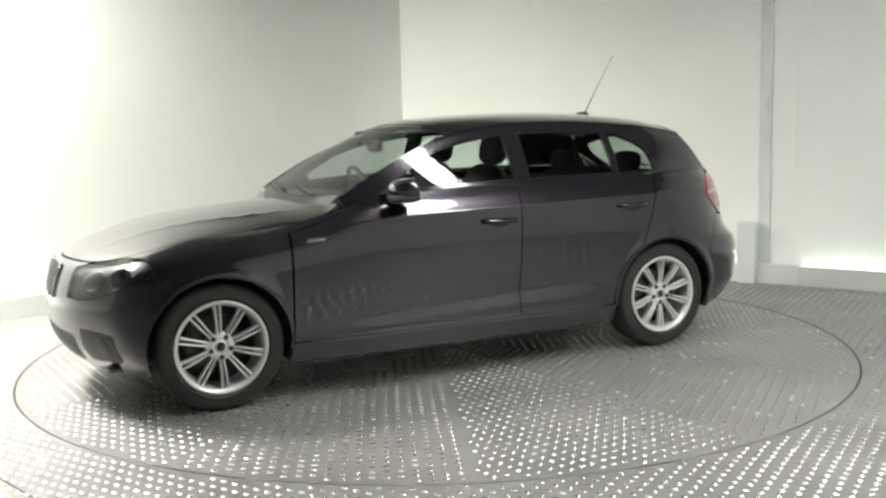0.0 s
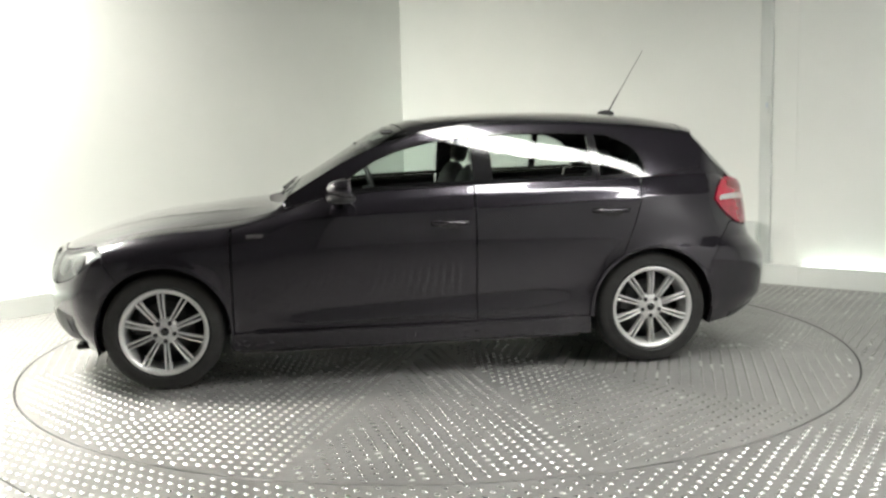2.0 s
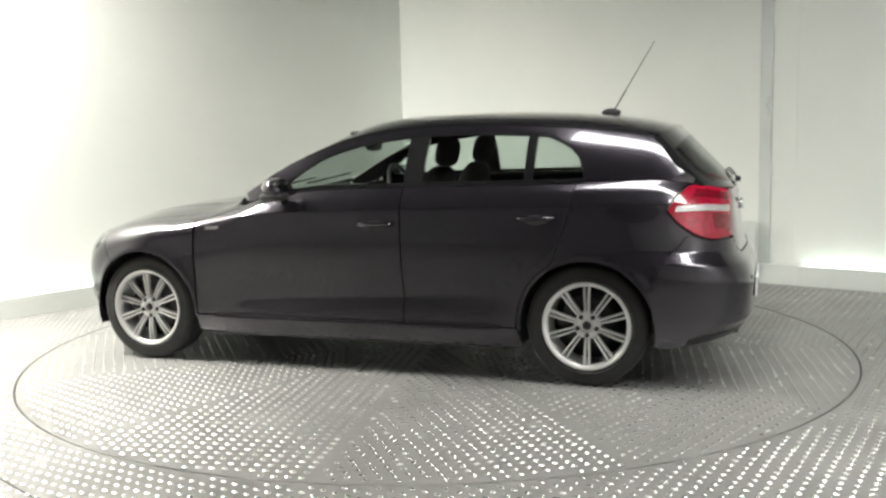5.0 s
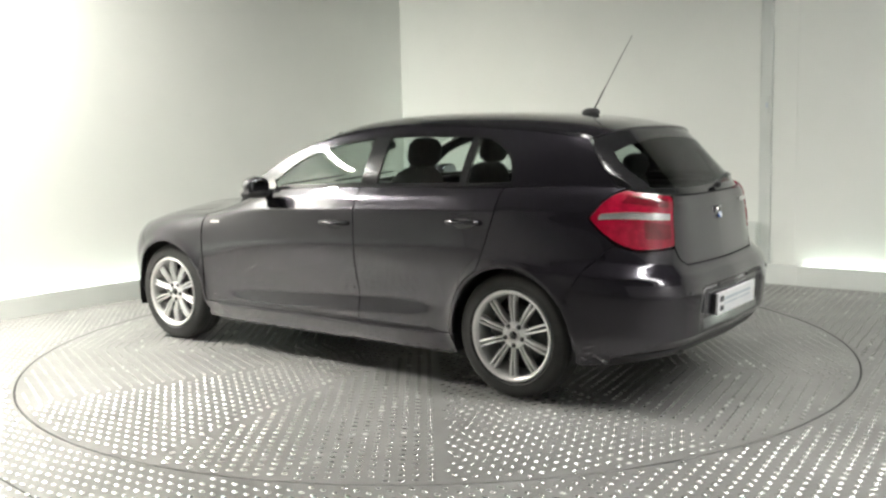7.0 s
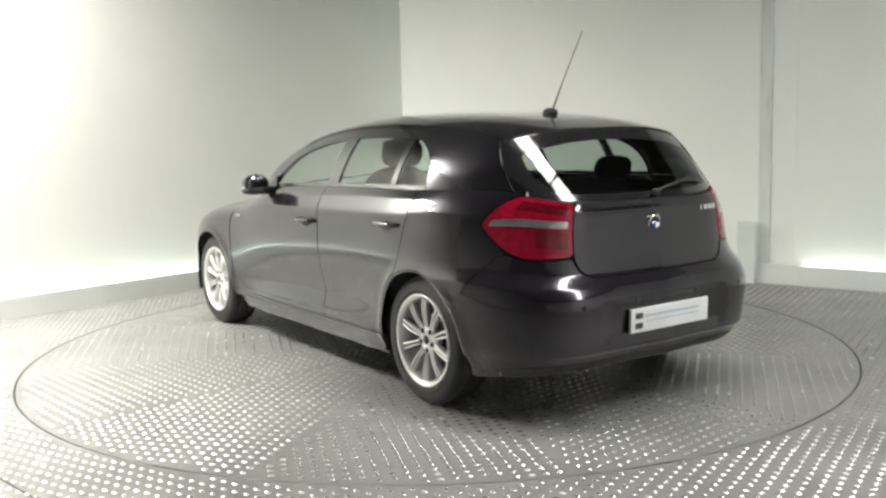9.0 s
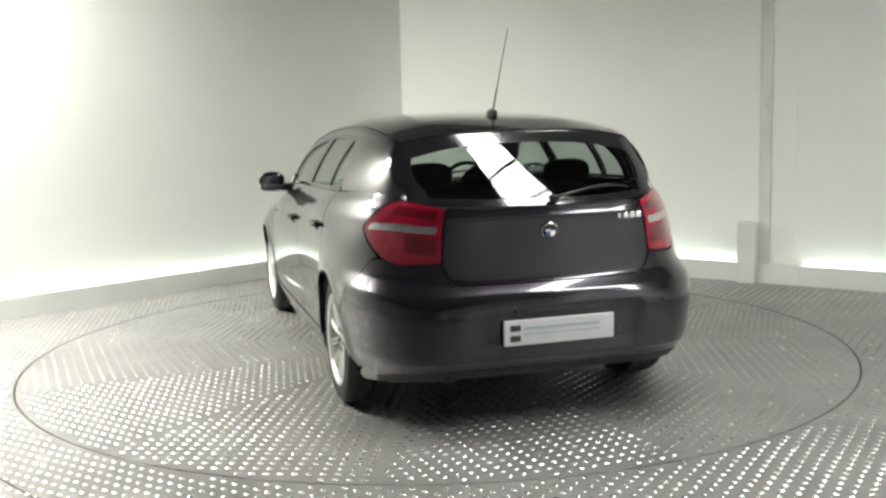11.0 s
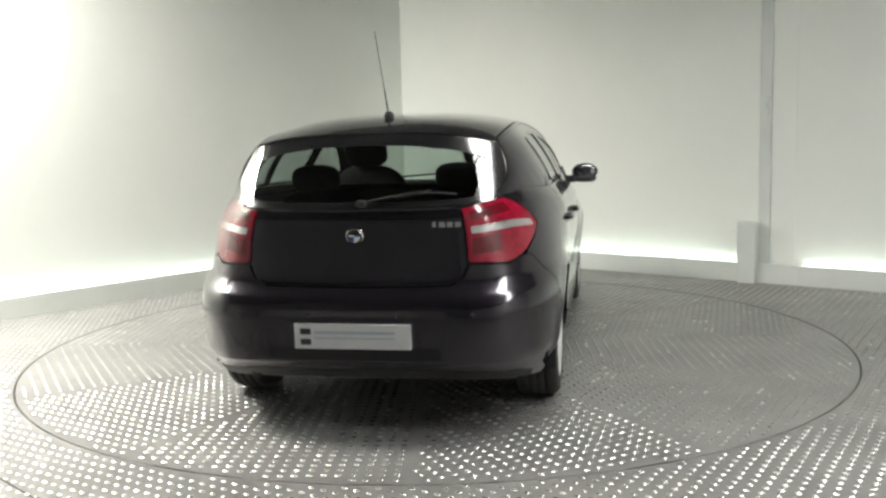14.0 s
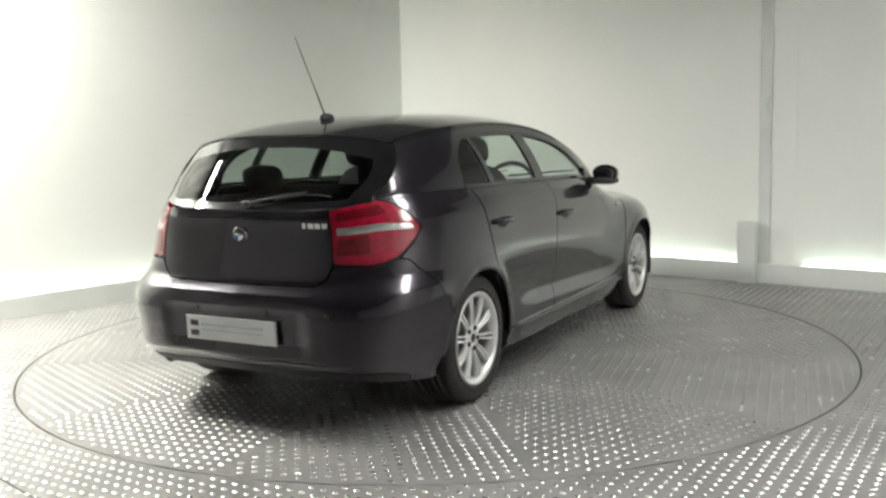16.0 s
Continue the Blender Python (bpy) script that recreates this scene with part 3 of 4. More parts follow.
def panel(name, surf, poly, mat, parent, label="", step=0.024, rim=0.018, lift=0.0, mirror="", gap=GAP):
    """A sheet cut from a surface along an outline in the surface's own plane, with its edge turned in.
    mirror: '' this side alone; 'both' the two halves in one sheet; 'other' the far side alone."""
    P2 = np.array(dense(poly, step))
    area = 0.5 * np.sum(P2[:, 0] * np.roll(P2[:, 1], -1) - np.roll(P2[:, 0], -1) * P2[:, 1])
    if area < 0:
        P2 = P2[::-1]
    axis = 1 if surf is top else 0
    mid = np.abs(surf(P2)[:, 1]) < 1e-4
    before = P2.copy()
    if gap:
        d = np.roll(P2, -1, 0) - P2
        d /= np.maximum(np.linalg.norm(d, axis=1), 1e-9)[:, None]
        nn = np.stack([-d[:, 1], d[:, 0]], 1)
        nn = nn + np.roll(nn, 1, 0)
        nn /= np.maximum((nn * nn).sum(1), 0.5)[:, None] / 2
        P2 = P2 + nn * gap
        if mirror == "both":
            P2[mid, axis] = before[mid, axis]
    n = len(P2)
    gx, gy = np.meshgrid(np.arange(P2[:, 0].min(), P2[:, 0].max(), step), np.arange(P2[:, 1].min(), P2[:, 1].max(), step))
    g = np.stack([gx.ravel() + 0.0011, gy.ravel() + 0.0007], 1)
    nxt = np.roll(P2, -1, 0)
    d = nxt - P2
    w = g[:, None, :] - P2[None]
    t = np.clip((w * d).sum(2) / np.maximum((d * d).sum(1), 1e-12), 0, 1)
    dist = np.linalg.norm(w - t[..., None] * d, axis=2).min(1)
    cross = ((P2[None, :, 1] > g[:, 1:2]) != (nxt[None, :, 1] > g[:, 1:2])) & (g[:, 0:1] < (nxt[:, 0] - P2[:, 0]) * (g[:, 1:2] - P2[:, 1]) / np.where(np.abs(nxt[:, 1] - P2[:, 1]) < 1e-12, 1e-12, nxt[:, 1] - P2[:, 1]) + P2[:, 0])
    keep = (cross.sum(1) % 2 == 1) & (dist > step * 0.45)
    allp = np.concatenate([P2, g[keep]])
    v2, _, f2, ov, _, _ = delaunay_2d_cdt([Vector(p) for p in allp], [], [list(range(n))], 1, 1e-6)
    Q = np.array([tuple(v) for v in v2])
    tri = [tuple(f) for f in f2]
    X, Nn = surf(Q), outward(surf, Q, 1.0)
    # outward is away from the car's middle line at hub height
    flip = np.sum(Nn * (X - np.array([1.3, 0, 0.55])), 1).sum() < 0
    if flip:
        Nn = -Nn
    X = X + Nn * lift
    fn = sum(np.dot(np.cross(X[t[1]] - X[t[0]], X[t[2]] - X[t[0]]), Nn[t[0]]) for t in tri)
    if fn < 0:
        tri = [t[::-1] for t in tri]
    # boundary edges, in the order of their triangles
    cnt = {}
    for t in tri:
        for k in range(3):
            cnt[(t[k], t[(k + 1) % 3])] = 1
    border = [e for e in cnt if (e[1], e[0]) not in cnt and not (mirror == "both" and abs(X[e[0]][1]) < 1e-3 and abs(X[e[1]][1]) < 1e-3)]
    verts, normals, faces, nv = [X], [Nn], list(tri), len(X)
    if rim > 0:
        ids = sorted({i for e in border for i in e})
        m1, m2 = {i: nv + k for k, i in enumerate(ids)}, {i: nv + len(ids) + k for k, i in enumerate(ids)}
        inw = np.zeros((len(ids), 3))
        pos = {i: k for k, i in enumerate(ids)}
        for i, j in border:
            o = np.cross(X[j] - X[i], Nn[i])
            o /= max(np.linalg.norm(o), 1e-9)
            inw[pos[i]] += o
            inw[pos[j]] += o
        inw /= np.maximum(np.linalg.norm(inw, axis=1), 1e-9)[:, None]
        verts += [X[ids] - Nn[ids] * 0.0002 + inw * 0.0006, X[ids] - Nn[ids] * rim]
        normals += [inw, inw]
        for i, j in border:
            faces.append((m1[j], m1[i], m2[i], m2[j]))
    X, Nn = np.concatenate(verts), np.concatenate(normals)
    if mirror:
        Y, My = X * FLIP, Nn * FLIP
        fl = [t[::-1] for t in faces]
        if mirror == "other":
            X, Nn, faces = Y, My, fl
        else:
            k = len(X)
            X, Nn = np.concatenate([X, Y]), np.concatenate([Nn, My])
            faces = faces + [tuple(i + k for i in t) for t in fl]
    me = bpy.data.meshes.new(name)
    me.from_pydata([tuple(map(float, v)) for v in X], [], [tuple(int(i) for i in f) for f in faces])
    for f in me.polygons:
        f.use_smooth = True
    me.normals_split_custom_set_from_vertices([tuple(map(float, v)) for v in Nn])
    me.materials.append(mat)
    ob = new(name, me)
    ob.parent = parent
    if label:
        tagged(ob, label=label)
    return ob


def pair(name, surf, poly, mat, parent, label="", **kw):
    return panel(name, surf, poly, mat, parent, label, **kw), panel(name, surf, poly, mat, parent, label, mirror="other", **kw)


car = tagged(new("car"), label="dark graphite metallic five-door hatchback with silver alloy wheels", category="car")
car.rotation_mode = "QUATERNION"
R_ARCH_F, R_ARCH_R, HUB = 0.345, 0.342, 0.315


def arch(cx, r, a0, a1, n=20, cz=HUB):
    return [(cx + r * math.cos(radians(a0 + (a1 - a0) * k / n)), cz + r * math.sin(radians(a0 + (a1 - a0) * k / n))) for k in range(n + 1)]



def uvs(pts, step=0.03):
    return [tuple(q) for q in on_side(dense(pts, step, False))]


TOPV = V[-1]
A_F, A_R = arch(2.66, R_ARCH_F, -20, 200, 40), arch(0.0, R_ARCH_R, -20, 200, 40)


def arc(cx, r, a0, a1):
    return uvs(arch(cx, r, a0, a1, 18))


# Dark inner body behind all the joints, and the closed underside.
inner = [(4.05, 0.22), (3.09, 0.22)] + arc(2.66, 0.356, -12, 192) + [(2.28, 0.22), (0.40, 0.22)] + arc(0, 0.354, -12, 192) + [(-0.40, 0.22), (-1.41, 0.24), (-1.41, 0.98), (-0.5, 0.99), (4.05, 0.98)]
panel("inner_body", shell, inner, BLACK, car, "unlit black inner body shell", mirror="both", lift=-0.024, rim=0, gap=0)
bm = bmesh.new()
box_bm(bm, (0.40, -0.78, 0.165), (2.28, 0.78, 0.20), 0.01)
box_bm(bm, (-0.60, -0.50, 0.215), (3.12, 0.50, 0.255), 0.01)
box_bm(bm, (-0.60, -0.66, 0.255), (-0.33, 0.66, 0.29), 0.01)
box_bm(bm, (3.0, -0.62, 0.20), (3.16, 0.62, 0.23), 0.01)
obj("underbody", bm, BLACK, car)
for cx in (0.0, 2.66):
    for s in (1, -1):
        vs, fs = [], []
        for k in range(25):
            a = radians(-18 + 216 * k / 24)
            for y in (0.44, 0.60, 0.845):
                vs.append((cx + 0.352 * math.cos(a), s * y, HUB + 0.352 * math.sin(a)))
        fs = [(3 * k + j, 3 * k + j + 1, 3 * k + j + 4, 3 * k + j + 3) for k in range(24) for j in range(2)]
        c = len(vs)
        vs.append((cx, s * 0.44, HUB))
        fs += [(3 * k, 3 * k + 3, c) for k in range(24)]
        raw("wheel_housing", vs, fs, BLACK, car)

# ---- painted panels ----
HEAD = [(3.63, 0.66), (3.62, 0.94), (3.50, 1.005), (3.30, 1.012), (3.13, 0.962), (2.99, 0.865), (3.08, 0.765), (3.25, 0.69), (3.45, 0.65)]
HEADR = rounded(HEAD, 0.05)
seam_f = arc(2.66, R_ARCH_F, 52, -16)
bumper_front = [(4.05, 0.19), (3.09, 0.19)] + seam_f[::-1] + [(2.99, 0.835), (3.08, 0.755), (3.25, 0.68), (3.45, 0.64), (3.64, 0.65), (3.640, 0.945), (3.56, 1.02), (4.05, 1.024)]
front_bumper = panel("front_bumper", shell, bumper_front, PAINT, car, mirror="both", rim=0.03)
fender = arc(2.66, R_ARCH_F, 52, 196) + uvs([(2.303, 0.20), (2.303, 0.80)]) + [(2.30, 0.93), (2.06, 0.99), (1.96, TOPV), (2.25, TOPV), (2.66, TOPV), (3.07, TOPV), (3.30, TOPV), (3.30, 1.018), (3.13, 0.970), (2.985, 0.875), (2.985, 0.84)]
pair("front_wing", shell, fender, PAINT, car)
sill = uvs([(2.30, 0.292), (0.360, 0.292)]) + [(0.345, 0.19), (2.32, 0.19)]
pair("sill", shell, sill, PAINT, car, lift=0.004)
DOOR_F = uvs([(2.297, 0.294), (0.998, 0.294), (0.998, 1.00)]) + [(0.998, TOPV), (1.5, TOPV), (1.90, TOPV), (2.05, 0.985), (2.29, 0.925)]
front_doors = pair("front_door", shell, DOOR_F, PAINT, car)
DOOR_R = uvs([(0.993, 1.0), (0.993, 0.294), (0.372, 0.294)]) + uvs(arch(0, R_ARCH_R + 0.024, 3, 61, 18)) + uvs([(0.12, 0.78), (0.075, 0.92)]) + [(0.055, TOPV), (0.5, TOPV), (0.993, TOPV)]
rear_doors = pair("rear_door", shell, DOOR_R, PAINT, car)
LAMP = [(-0.400, 0.888), (-0.455, 0.948), (-0.53, 0.998), (-0.60, 1.022), (-0.66, 1.024), (-0.895, 1.024), (-0.905, 0.805), (-0.66, 0.785), (-0.55, 0.803), (-0.45, 0.850)]
quarter = uvs(arch(0, R_ARCH_R, -6, 0, 4)) + arc(0, R_ARCH_R, 0, 150) + [(-0.40, 0.70), (-0.50, 0.79), (-0.542, 0.797), (-0.442, 0.848), (-0.390, 0.888), (-0.448, 0.953), (-0.526, 1.003), (-0.598, 1.027), (-0.615, TOPV), (-0.60, TOPV), (-0.3, TOPV), (0.05, TOPV)] + uvs([(0.070, 0.92), (0.115, 0.78)]) + uvs(arch(0, R_ARCH_R + 0.020, 61, -4, 18))
pair("rear_quarter_panel", shell, quarter, PAINT, car, rim=0.03)
rear_b = arc(0, R_ARCH_R, 197, 150) + [(-0.401, 0.698), (-0.501, 0.788), (-0.543, 0.795), (-0.66, 0.779), (-0.90, 0.795), (-0.935, 0.745), (-0.99, 0.716), (-1.41, 0.712), (-1.41, 0.19), (-0.36, 0.19)]
rear_bumper = panel("rear_bumper", shell, rear_b, PAINT, car, mirror="both", rim=0.03, step=0.016)
hatch_low = [(-1.41, 0.716), (-0.99, 0.720), (-0.94, 0.752), (-0.912, 0.80), (-0.905, 1.03), (-1.41, 1.03)]
tailgate = panel("tailgate", shell, hatch_low, PAINT, car, mirror="both", rim=0.03, step=0.016)

# Bonnet, cowl, windscreen, roof, rear window.
_e = shell(np.stack([np.linspace(2.02, 4.05, 44), np.full(44, TOPV)], 1))
nose = [(float(a) - 0.004, float(b) - 0.003) for a, b, _ in _e]
bonnet = [(2.12, 0.0), (2.10, 0.35), (2.03, 0.66)] + nose
panel("bonnet", top, bonnet + [(nose[-1][0], 0.0)], PAINT, car, mirror="both", rim=0.02, gap=0.001)
panel("scuttle_grille", top, [(2.115, 0), (2.095, 0.35), (2.03, 0.65), (1.97, 0.68), (2.02, 0.36), (2.04, 0)], BLACK, car, "black plastic scuttle below the windscreen", mirror="both", lift=-0.006)


def edge_line(x0, x1, n, inset):
    xs = np.linspace(x0, x1, n)
    ye, _ = top_edge(xs)
    return [(float(a), float(b) - inset) for a, b in zip(xs, ye)]


screen = [(2.04, 0), (2.02, 0.36), (1.97, 0.66)] + edge_line(1.93, 1.34, 16, 0.028) + [(1.365, 0.40), (1.385, 0.0)]
windscreen = panel("windscreen", top, screen, GLASS, car, "tinted glass windscreen", mirror="both", lift=-0.003, rim=0.004)
band = [(1.385, 0.0), (1.365, 0.40)] + edge_line(1.34, 1.33, 2, 0.028) + [(1.39, 0.54), (1.41, 0.4), (1.425, 0.0)]
panel("windscreen_band", top, band, GLOSSBLACK, windscreen, "black border band", mirror="both", lift=-0.002, rim=0, gap=0)
roof_end = [(x + 0.058, y * 0.985) for x, y, _ in GLASS_TOP]
roof_poly = [(1.38, 0), (1.36, 0.40)] + edge_line(1.335, roof_end[-1][0], 40, 0.012) + roof_end[-2::-1]
panel("roof", top, roof_poly, PAINT, car, mirror="both", rim=0.02, gap=0.001)
panel("headlining", top, [(1.30, 0)] + edge_line(1.28, -0.34, 24, 0.05) + [(-0.36, 0)], LINING, car, "anthracite cloth headlining", mirror="both", lift=-0.035, rim=0, gap=0)
spoil = [(x - 0.010, y) for x, y, _ in GLASS_TOP] + [(x + 0.002, y) for x, y in roof_end[::-1]]
panel("roof_spoiler", top, spoil, PAINT, tailgate, mirror="both", lift=0.003, rim=0.016)
GLASS_LOW = [(float(y), float(np.interp(y, [0, 0.27, 0.485, 0.60], [0.992, 0.993, 1.003, 1.020]))) for y in np.linspace(0, GLASS_SIDE[0][1] - 0.004, 14)]
g_side, g_top = [(y - 0.003, z) for _, y, z in GLASS_SIDE], [(y, z - 0.004) for _, y, z in GLASS_TOP]
rear_window = panel("rear_window", tail_glass, GLASS_LOW + g_side[1:-1] + g_top[::-1], DARKGLASS, tailgate, "dark tinted rear window", mirror="both", lift=-0.003, rim=0.004)
for edge, halves in (([(y, z - 0.055 - 0.02 * (y / 0.5) ** 2) for y, z in g_top[::-1]] + g_top, ("both",)), (GLASS_LOW + [(y * 0.99, z + 0.030) for y, z in GLASS_LOW[::-1]], ("both",)), (g_side + [(y - 0.085, z) for y, z in g_side[::-1]], ("", "other"))):
    for half in halves:
        panel("window_border", tail_glass, edge, GLOSSBLACK, rear_window, "black window border", mirror=half, lift=-0.0015, rim=0, gap=0)

# Cabin sides: painted frame, pillars, panes.
def bz(x, d=0.0):
    return float(belt_z(x)) + d


def ez(x, d=0.0):
    return float(EDGE_Z(x)[0]) + d


PILLAR = [(-0.325, 1.250), (-0.365, 1.198), (-0.402, 1.148), (-0.440, 1.090), (-0.468, 1.050)]
outer = [(float(x), ez(x)) for x in np.linspace(2.0, -0.295, 60)] + PILLAR
frame_in = [(-0.476, bz(-0.476)), (-0.2, bz(-0.2)), (0.02, bz(0.02, 0.004))]
q_end = [(0.012, 1.08), (0.015, 1.13), (0.04, 1.19), (0.085, 1.235), (0.15, 1.265)]
w_top = [(float(x), ez(x, -0.050)) for x in np.linspace(0.22, 1.42, 30)] + [(1.52, 1.190), (1.62, 1.128), (1.74, 1.045), (1.80, bz(1.80, 0.004)), (1.97, bz(1.97))]
pair("side_frame", cabin, outer + frame_in + q_end + w_top, PAINT, car, gap=0.0005, rim=0.03)
win_top = w_top[:-2]


def upper(x):
    return float(np.interp(x, [p[0] for p in q_end + win_top], [p[1] for p in q_end + win_top])) - 0.004


def pane(x0, x1, lean=0.0, n=18):
    """A side pane between two uprights; lean is how far its rear top leans."""
    t = [(float(x), upper(x)) for x in np.linspace(x0, x1, n)]
    b = [(float(x), bz(x, 0.018)) for x in np.linspace(x1, x0, n)]
    return t + b


for door_parts, x0, x1 in ((front_doors, 0.998, 1.755), (rear_doors, 0.330, 0.885)):
    for s, m in enumerate(("", "other")):
        g = panel("side_window", cabin, pane(x0, x1), GLASS, door_parts[s], "tinted glass pane", mirror=m, lift=-0.006, rim=0.004)
for m in ("", "other"):
    panel("quarter_window", cabin, pane(0.034, 0.280), GLASS, car, "small rounded quarter pane", mirror=m, lift=-0.006, rim=0.004)
    panel("centre_pillar", cabin, pane(0.885, 0.998, n=4), GLOSSBLACK, car, "gloss black pillar trim", mirror=m, lift=-0.001)
    panel("window_bar", cabin, pane(0.280, 0.330, n=3), GLOSSBLACK, car, "gloss black window bar", mirror=m, lift=-0.002)
    belt = [(float(x), bz(x, 0.001)) for x in np.linspace(0.02, 1.80, 30)] + [(float(x), bz(x, 0.021)) for x in np.linspace(1.76, 0.018, 30)]
    panel("belt_trim", cabin, belt, GLOSSBLACK, car, "gloss black window trim", mirror=m, lift=0.003, rim=0.01, gap=0)
    seal = [(p[0], p[1] + 0.001) for p in q_end + win_top] + [(p[0] + (0.012 if p[0] < 0.1 else 0), p[1] - 0.014) for p in (q_end + win_top)[::-1]]
    panel("window_seal", cabin, seal, GLOSSBLACK, car, "black window seal", mirror=m, lift=-0.001, rim=0.006, gap=0)
    rail = [(float(x), ez(x, 0.002)) for x in np.linspace(1.45, -0.29, 40)] + [(float(x), ez(x, -0.010)) for x in np.linspace(-0.29, 1.45, 40)]
    panel("roof_moulding", cabin, rail, GLOSSBLACK, car, "black roof moulding", mirror=m, lift=0.002, rim=0.01, gap=0)
    side = [(-0.297, ez(-0.297))] + PILLAR + [(-0.478, bz(-0.478, 0.002))] + [(x, z) for x, _, z in GLASS_SIDE]
    panel("tailgate_side", cabin, side, GLOSSBLACK, tailgate, "gloss black window side", mirror=m, lift=0.002, rim=0.008, gap=0.0008)
    # lamp units
    lamp = panel("tail_lamp", shell, rounded(LAMP, [0.012, 0.04, 0.04, 0.03, 0.02, 0.02, 0.02, 0.04, 0.05, 0.04]), RED, car, "red tail lamp", mirror=m, lift=0.003, rim=0.03)
    panel("reversing_strip", shell, rounded([(-0.440, 0.884), (-0.455, 0.906), (-0.65, 0.925), (-0.87, 0.938), (-0.87, 0.910), (-0.65, 0.898)], 0.008), LAMPSILVER, lamp, "clear strip with silver reflector", mirror=m, lift=0.005, rim=0.004, gap=0)
    panel("brake_lens", shell, rounded([(-0.70, 0.83), (-0.70, 0.895), (-0.875, 0.89), (-0.878, 0.835)], 0.01), DARKRED, lamp, "deep red lens", mirror=m, lift=0.005, rim=0.004, gap=0)
    panel("upper_lens", shell, rounded([(-0.57, 0.955), (-0.61, 0.998), (-0.86, 1.005), (-0.86, 0.965)], 0.01), DARKRED, lamp, "deep red lens", mirror=m, lift=0.0045, rim=0.004, gap=0)
    head = panel("headlamp", shell, HEADR, DARKMETAL, car, "clear headlamp with silver reflectors", mirror=m, lift=-0.030, rim=0.01)
    panel("headlamp_rim", shell, rounded([(3.12, 0.80), (3.04, 0.86), (3.14, 0.93), (3.30, 0.96), (3.30, 0.90), (3.16, 0.87)], 0.02), LAMPSILVER, head, "silver reflector", mirror=m, lift=-0.018, rim=0.006, gap=0)
    for u, v in ((3.24, 0.82), (3.45, 0.81)):
        rr = [(u + 0.078 * math.cos(a), v + 0.098 * math.sin(a)) for a in np.linspace(0, 2 * math.pi, 22)[:-1]]
        panel("reflector_ring", shell, rr, LAMPSILVER, head, "silver ring reflector", mirror=m, lift=-0.016, rim=0.006, gap=0)
        rr = [(u + 0.069 * math.cos(a), v + 0.088 * math.sin(a)) for a in np.linspace(0, 2 * math.pi, 22)[:-1]]
        panel("projector", shell, rr, GLOSSBLACK, head, "dark projector lens", mirror=m, lift=-0.010, rim=0.005, gap=0)
    panel("headlamp_lens", shell, HEADR, LENS, head, "clear lens", mirror=m, lift=0.002, rim=0.004)
    panel("side_indicator", shell, rounded(uvs([(2.215, 0.792), (2.215, 0.810), (2.125, 0.812), (2.125, 0.796)]), 0.006), LAMPSILVER, car, "small silver side indicator", mirror=m, lift=0.005, rim=0.006, gap=0)
    panel("air_intake", shell, rounded([(3.28, 0.26), (3.26, 0.42), (3.52, 0.45), (3.54, 0.26)], 0.03), BLACK, front_bumper, "black mesh intake", mirror=m, lift=0.003, rim=0.01, gap=0)
    fog = [(3.38 + 0.045 * math.cos(a), 0.35 + 0.05 * math.sin(a)) for a in np.linspace(0, 2 * math.pi, 20)[:-1]]
    panel("fog_lamp", shell, fog, DARKMETAL, front_bumper, "round fog lamp", mirror=m, lift=0.006, rim=0.006, gap=0)
    kid = rounded([(3.85, 0.60), (3.83, 0.90), (3.90, 0.955), (4.015, 0.955), (4.02, 0.66), (3.97, 0.59)], 0.03)
    kg = panel("kidney_grille", shell, kid, CHROME, front_bumper, "chrome framed grille", mirror=m, lift=0.012, rim=0.016, gap=0)
    panel("grille_mesh", shell, kid, BLACK, kg, "black slats", mirror=m, lift=0.014, rim=0.003, gap=0.016)
panel("lower_intake", shell, rounded([(3.62, 0.24), (3.60, 0.40), (4.05, 0.42), (4.05, 0.24)], [0.03, 0.03, 0, 0]), BLACK, front_bumper, "black lower intake", mirror="both", lift=0.003, rim=0.01, gap=0)

# Black strip added to darken the lower edge of the bumper.
panel("bumper_low_strip", shell, [(-1.41, 0.192), (-0.50, 0.192), (-0.50, 0.235), (-0.62, 0.262), (-1.41, 0.268)], BLACK, rear_bumper, "black strip along the bumper's lower edge", mirror="both", lift=0.003, rim=0.006, gap=0)


# ---- wheels ----
def spoke(a, off):
    """One thin spoke from the hub to the lip, beside its twin."""
    vs, fs = [], []
    c, s = math.cos(a), math.sin(a)
    n = 6
    for k in range(n):
        t = k / (n - 1)
        r = 0.062 + (0.216 - 0.062) * t
        side = off * (0.0080 + 0.0052 * t)
        w = 0.0047 + 0.0017 * t
        y = 0.812 + 0.012 * math.sin(t * math.pi * 0.9) + 0.006 * t
        for du, dy in ((-w, -0.030), (-w, 0.0), (-w * 0.55, 0.005), (w * 0.55, 0.005), (w, 0.0), (w, -0.030)):
            u = side + du
            vs.append((r * c - u * s, y + dy, r * s + u * c))
    for k in range(n - 1):
        for q in range(6):
            w2 = (q + 1) % 6
            fs.append((k * 6 + q, k * 6 + w2, k * 6 + 6 + w2, k * 6 + 6 + q)[::-1])
    return vs, fs


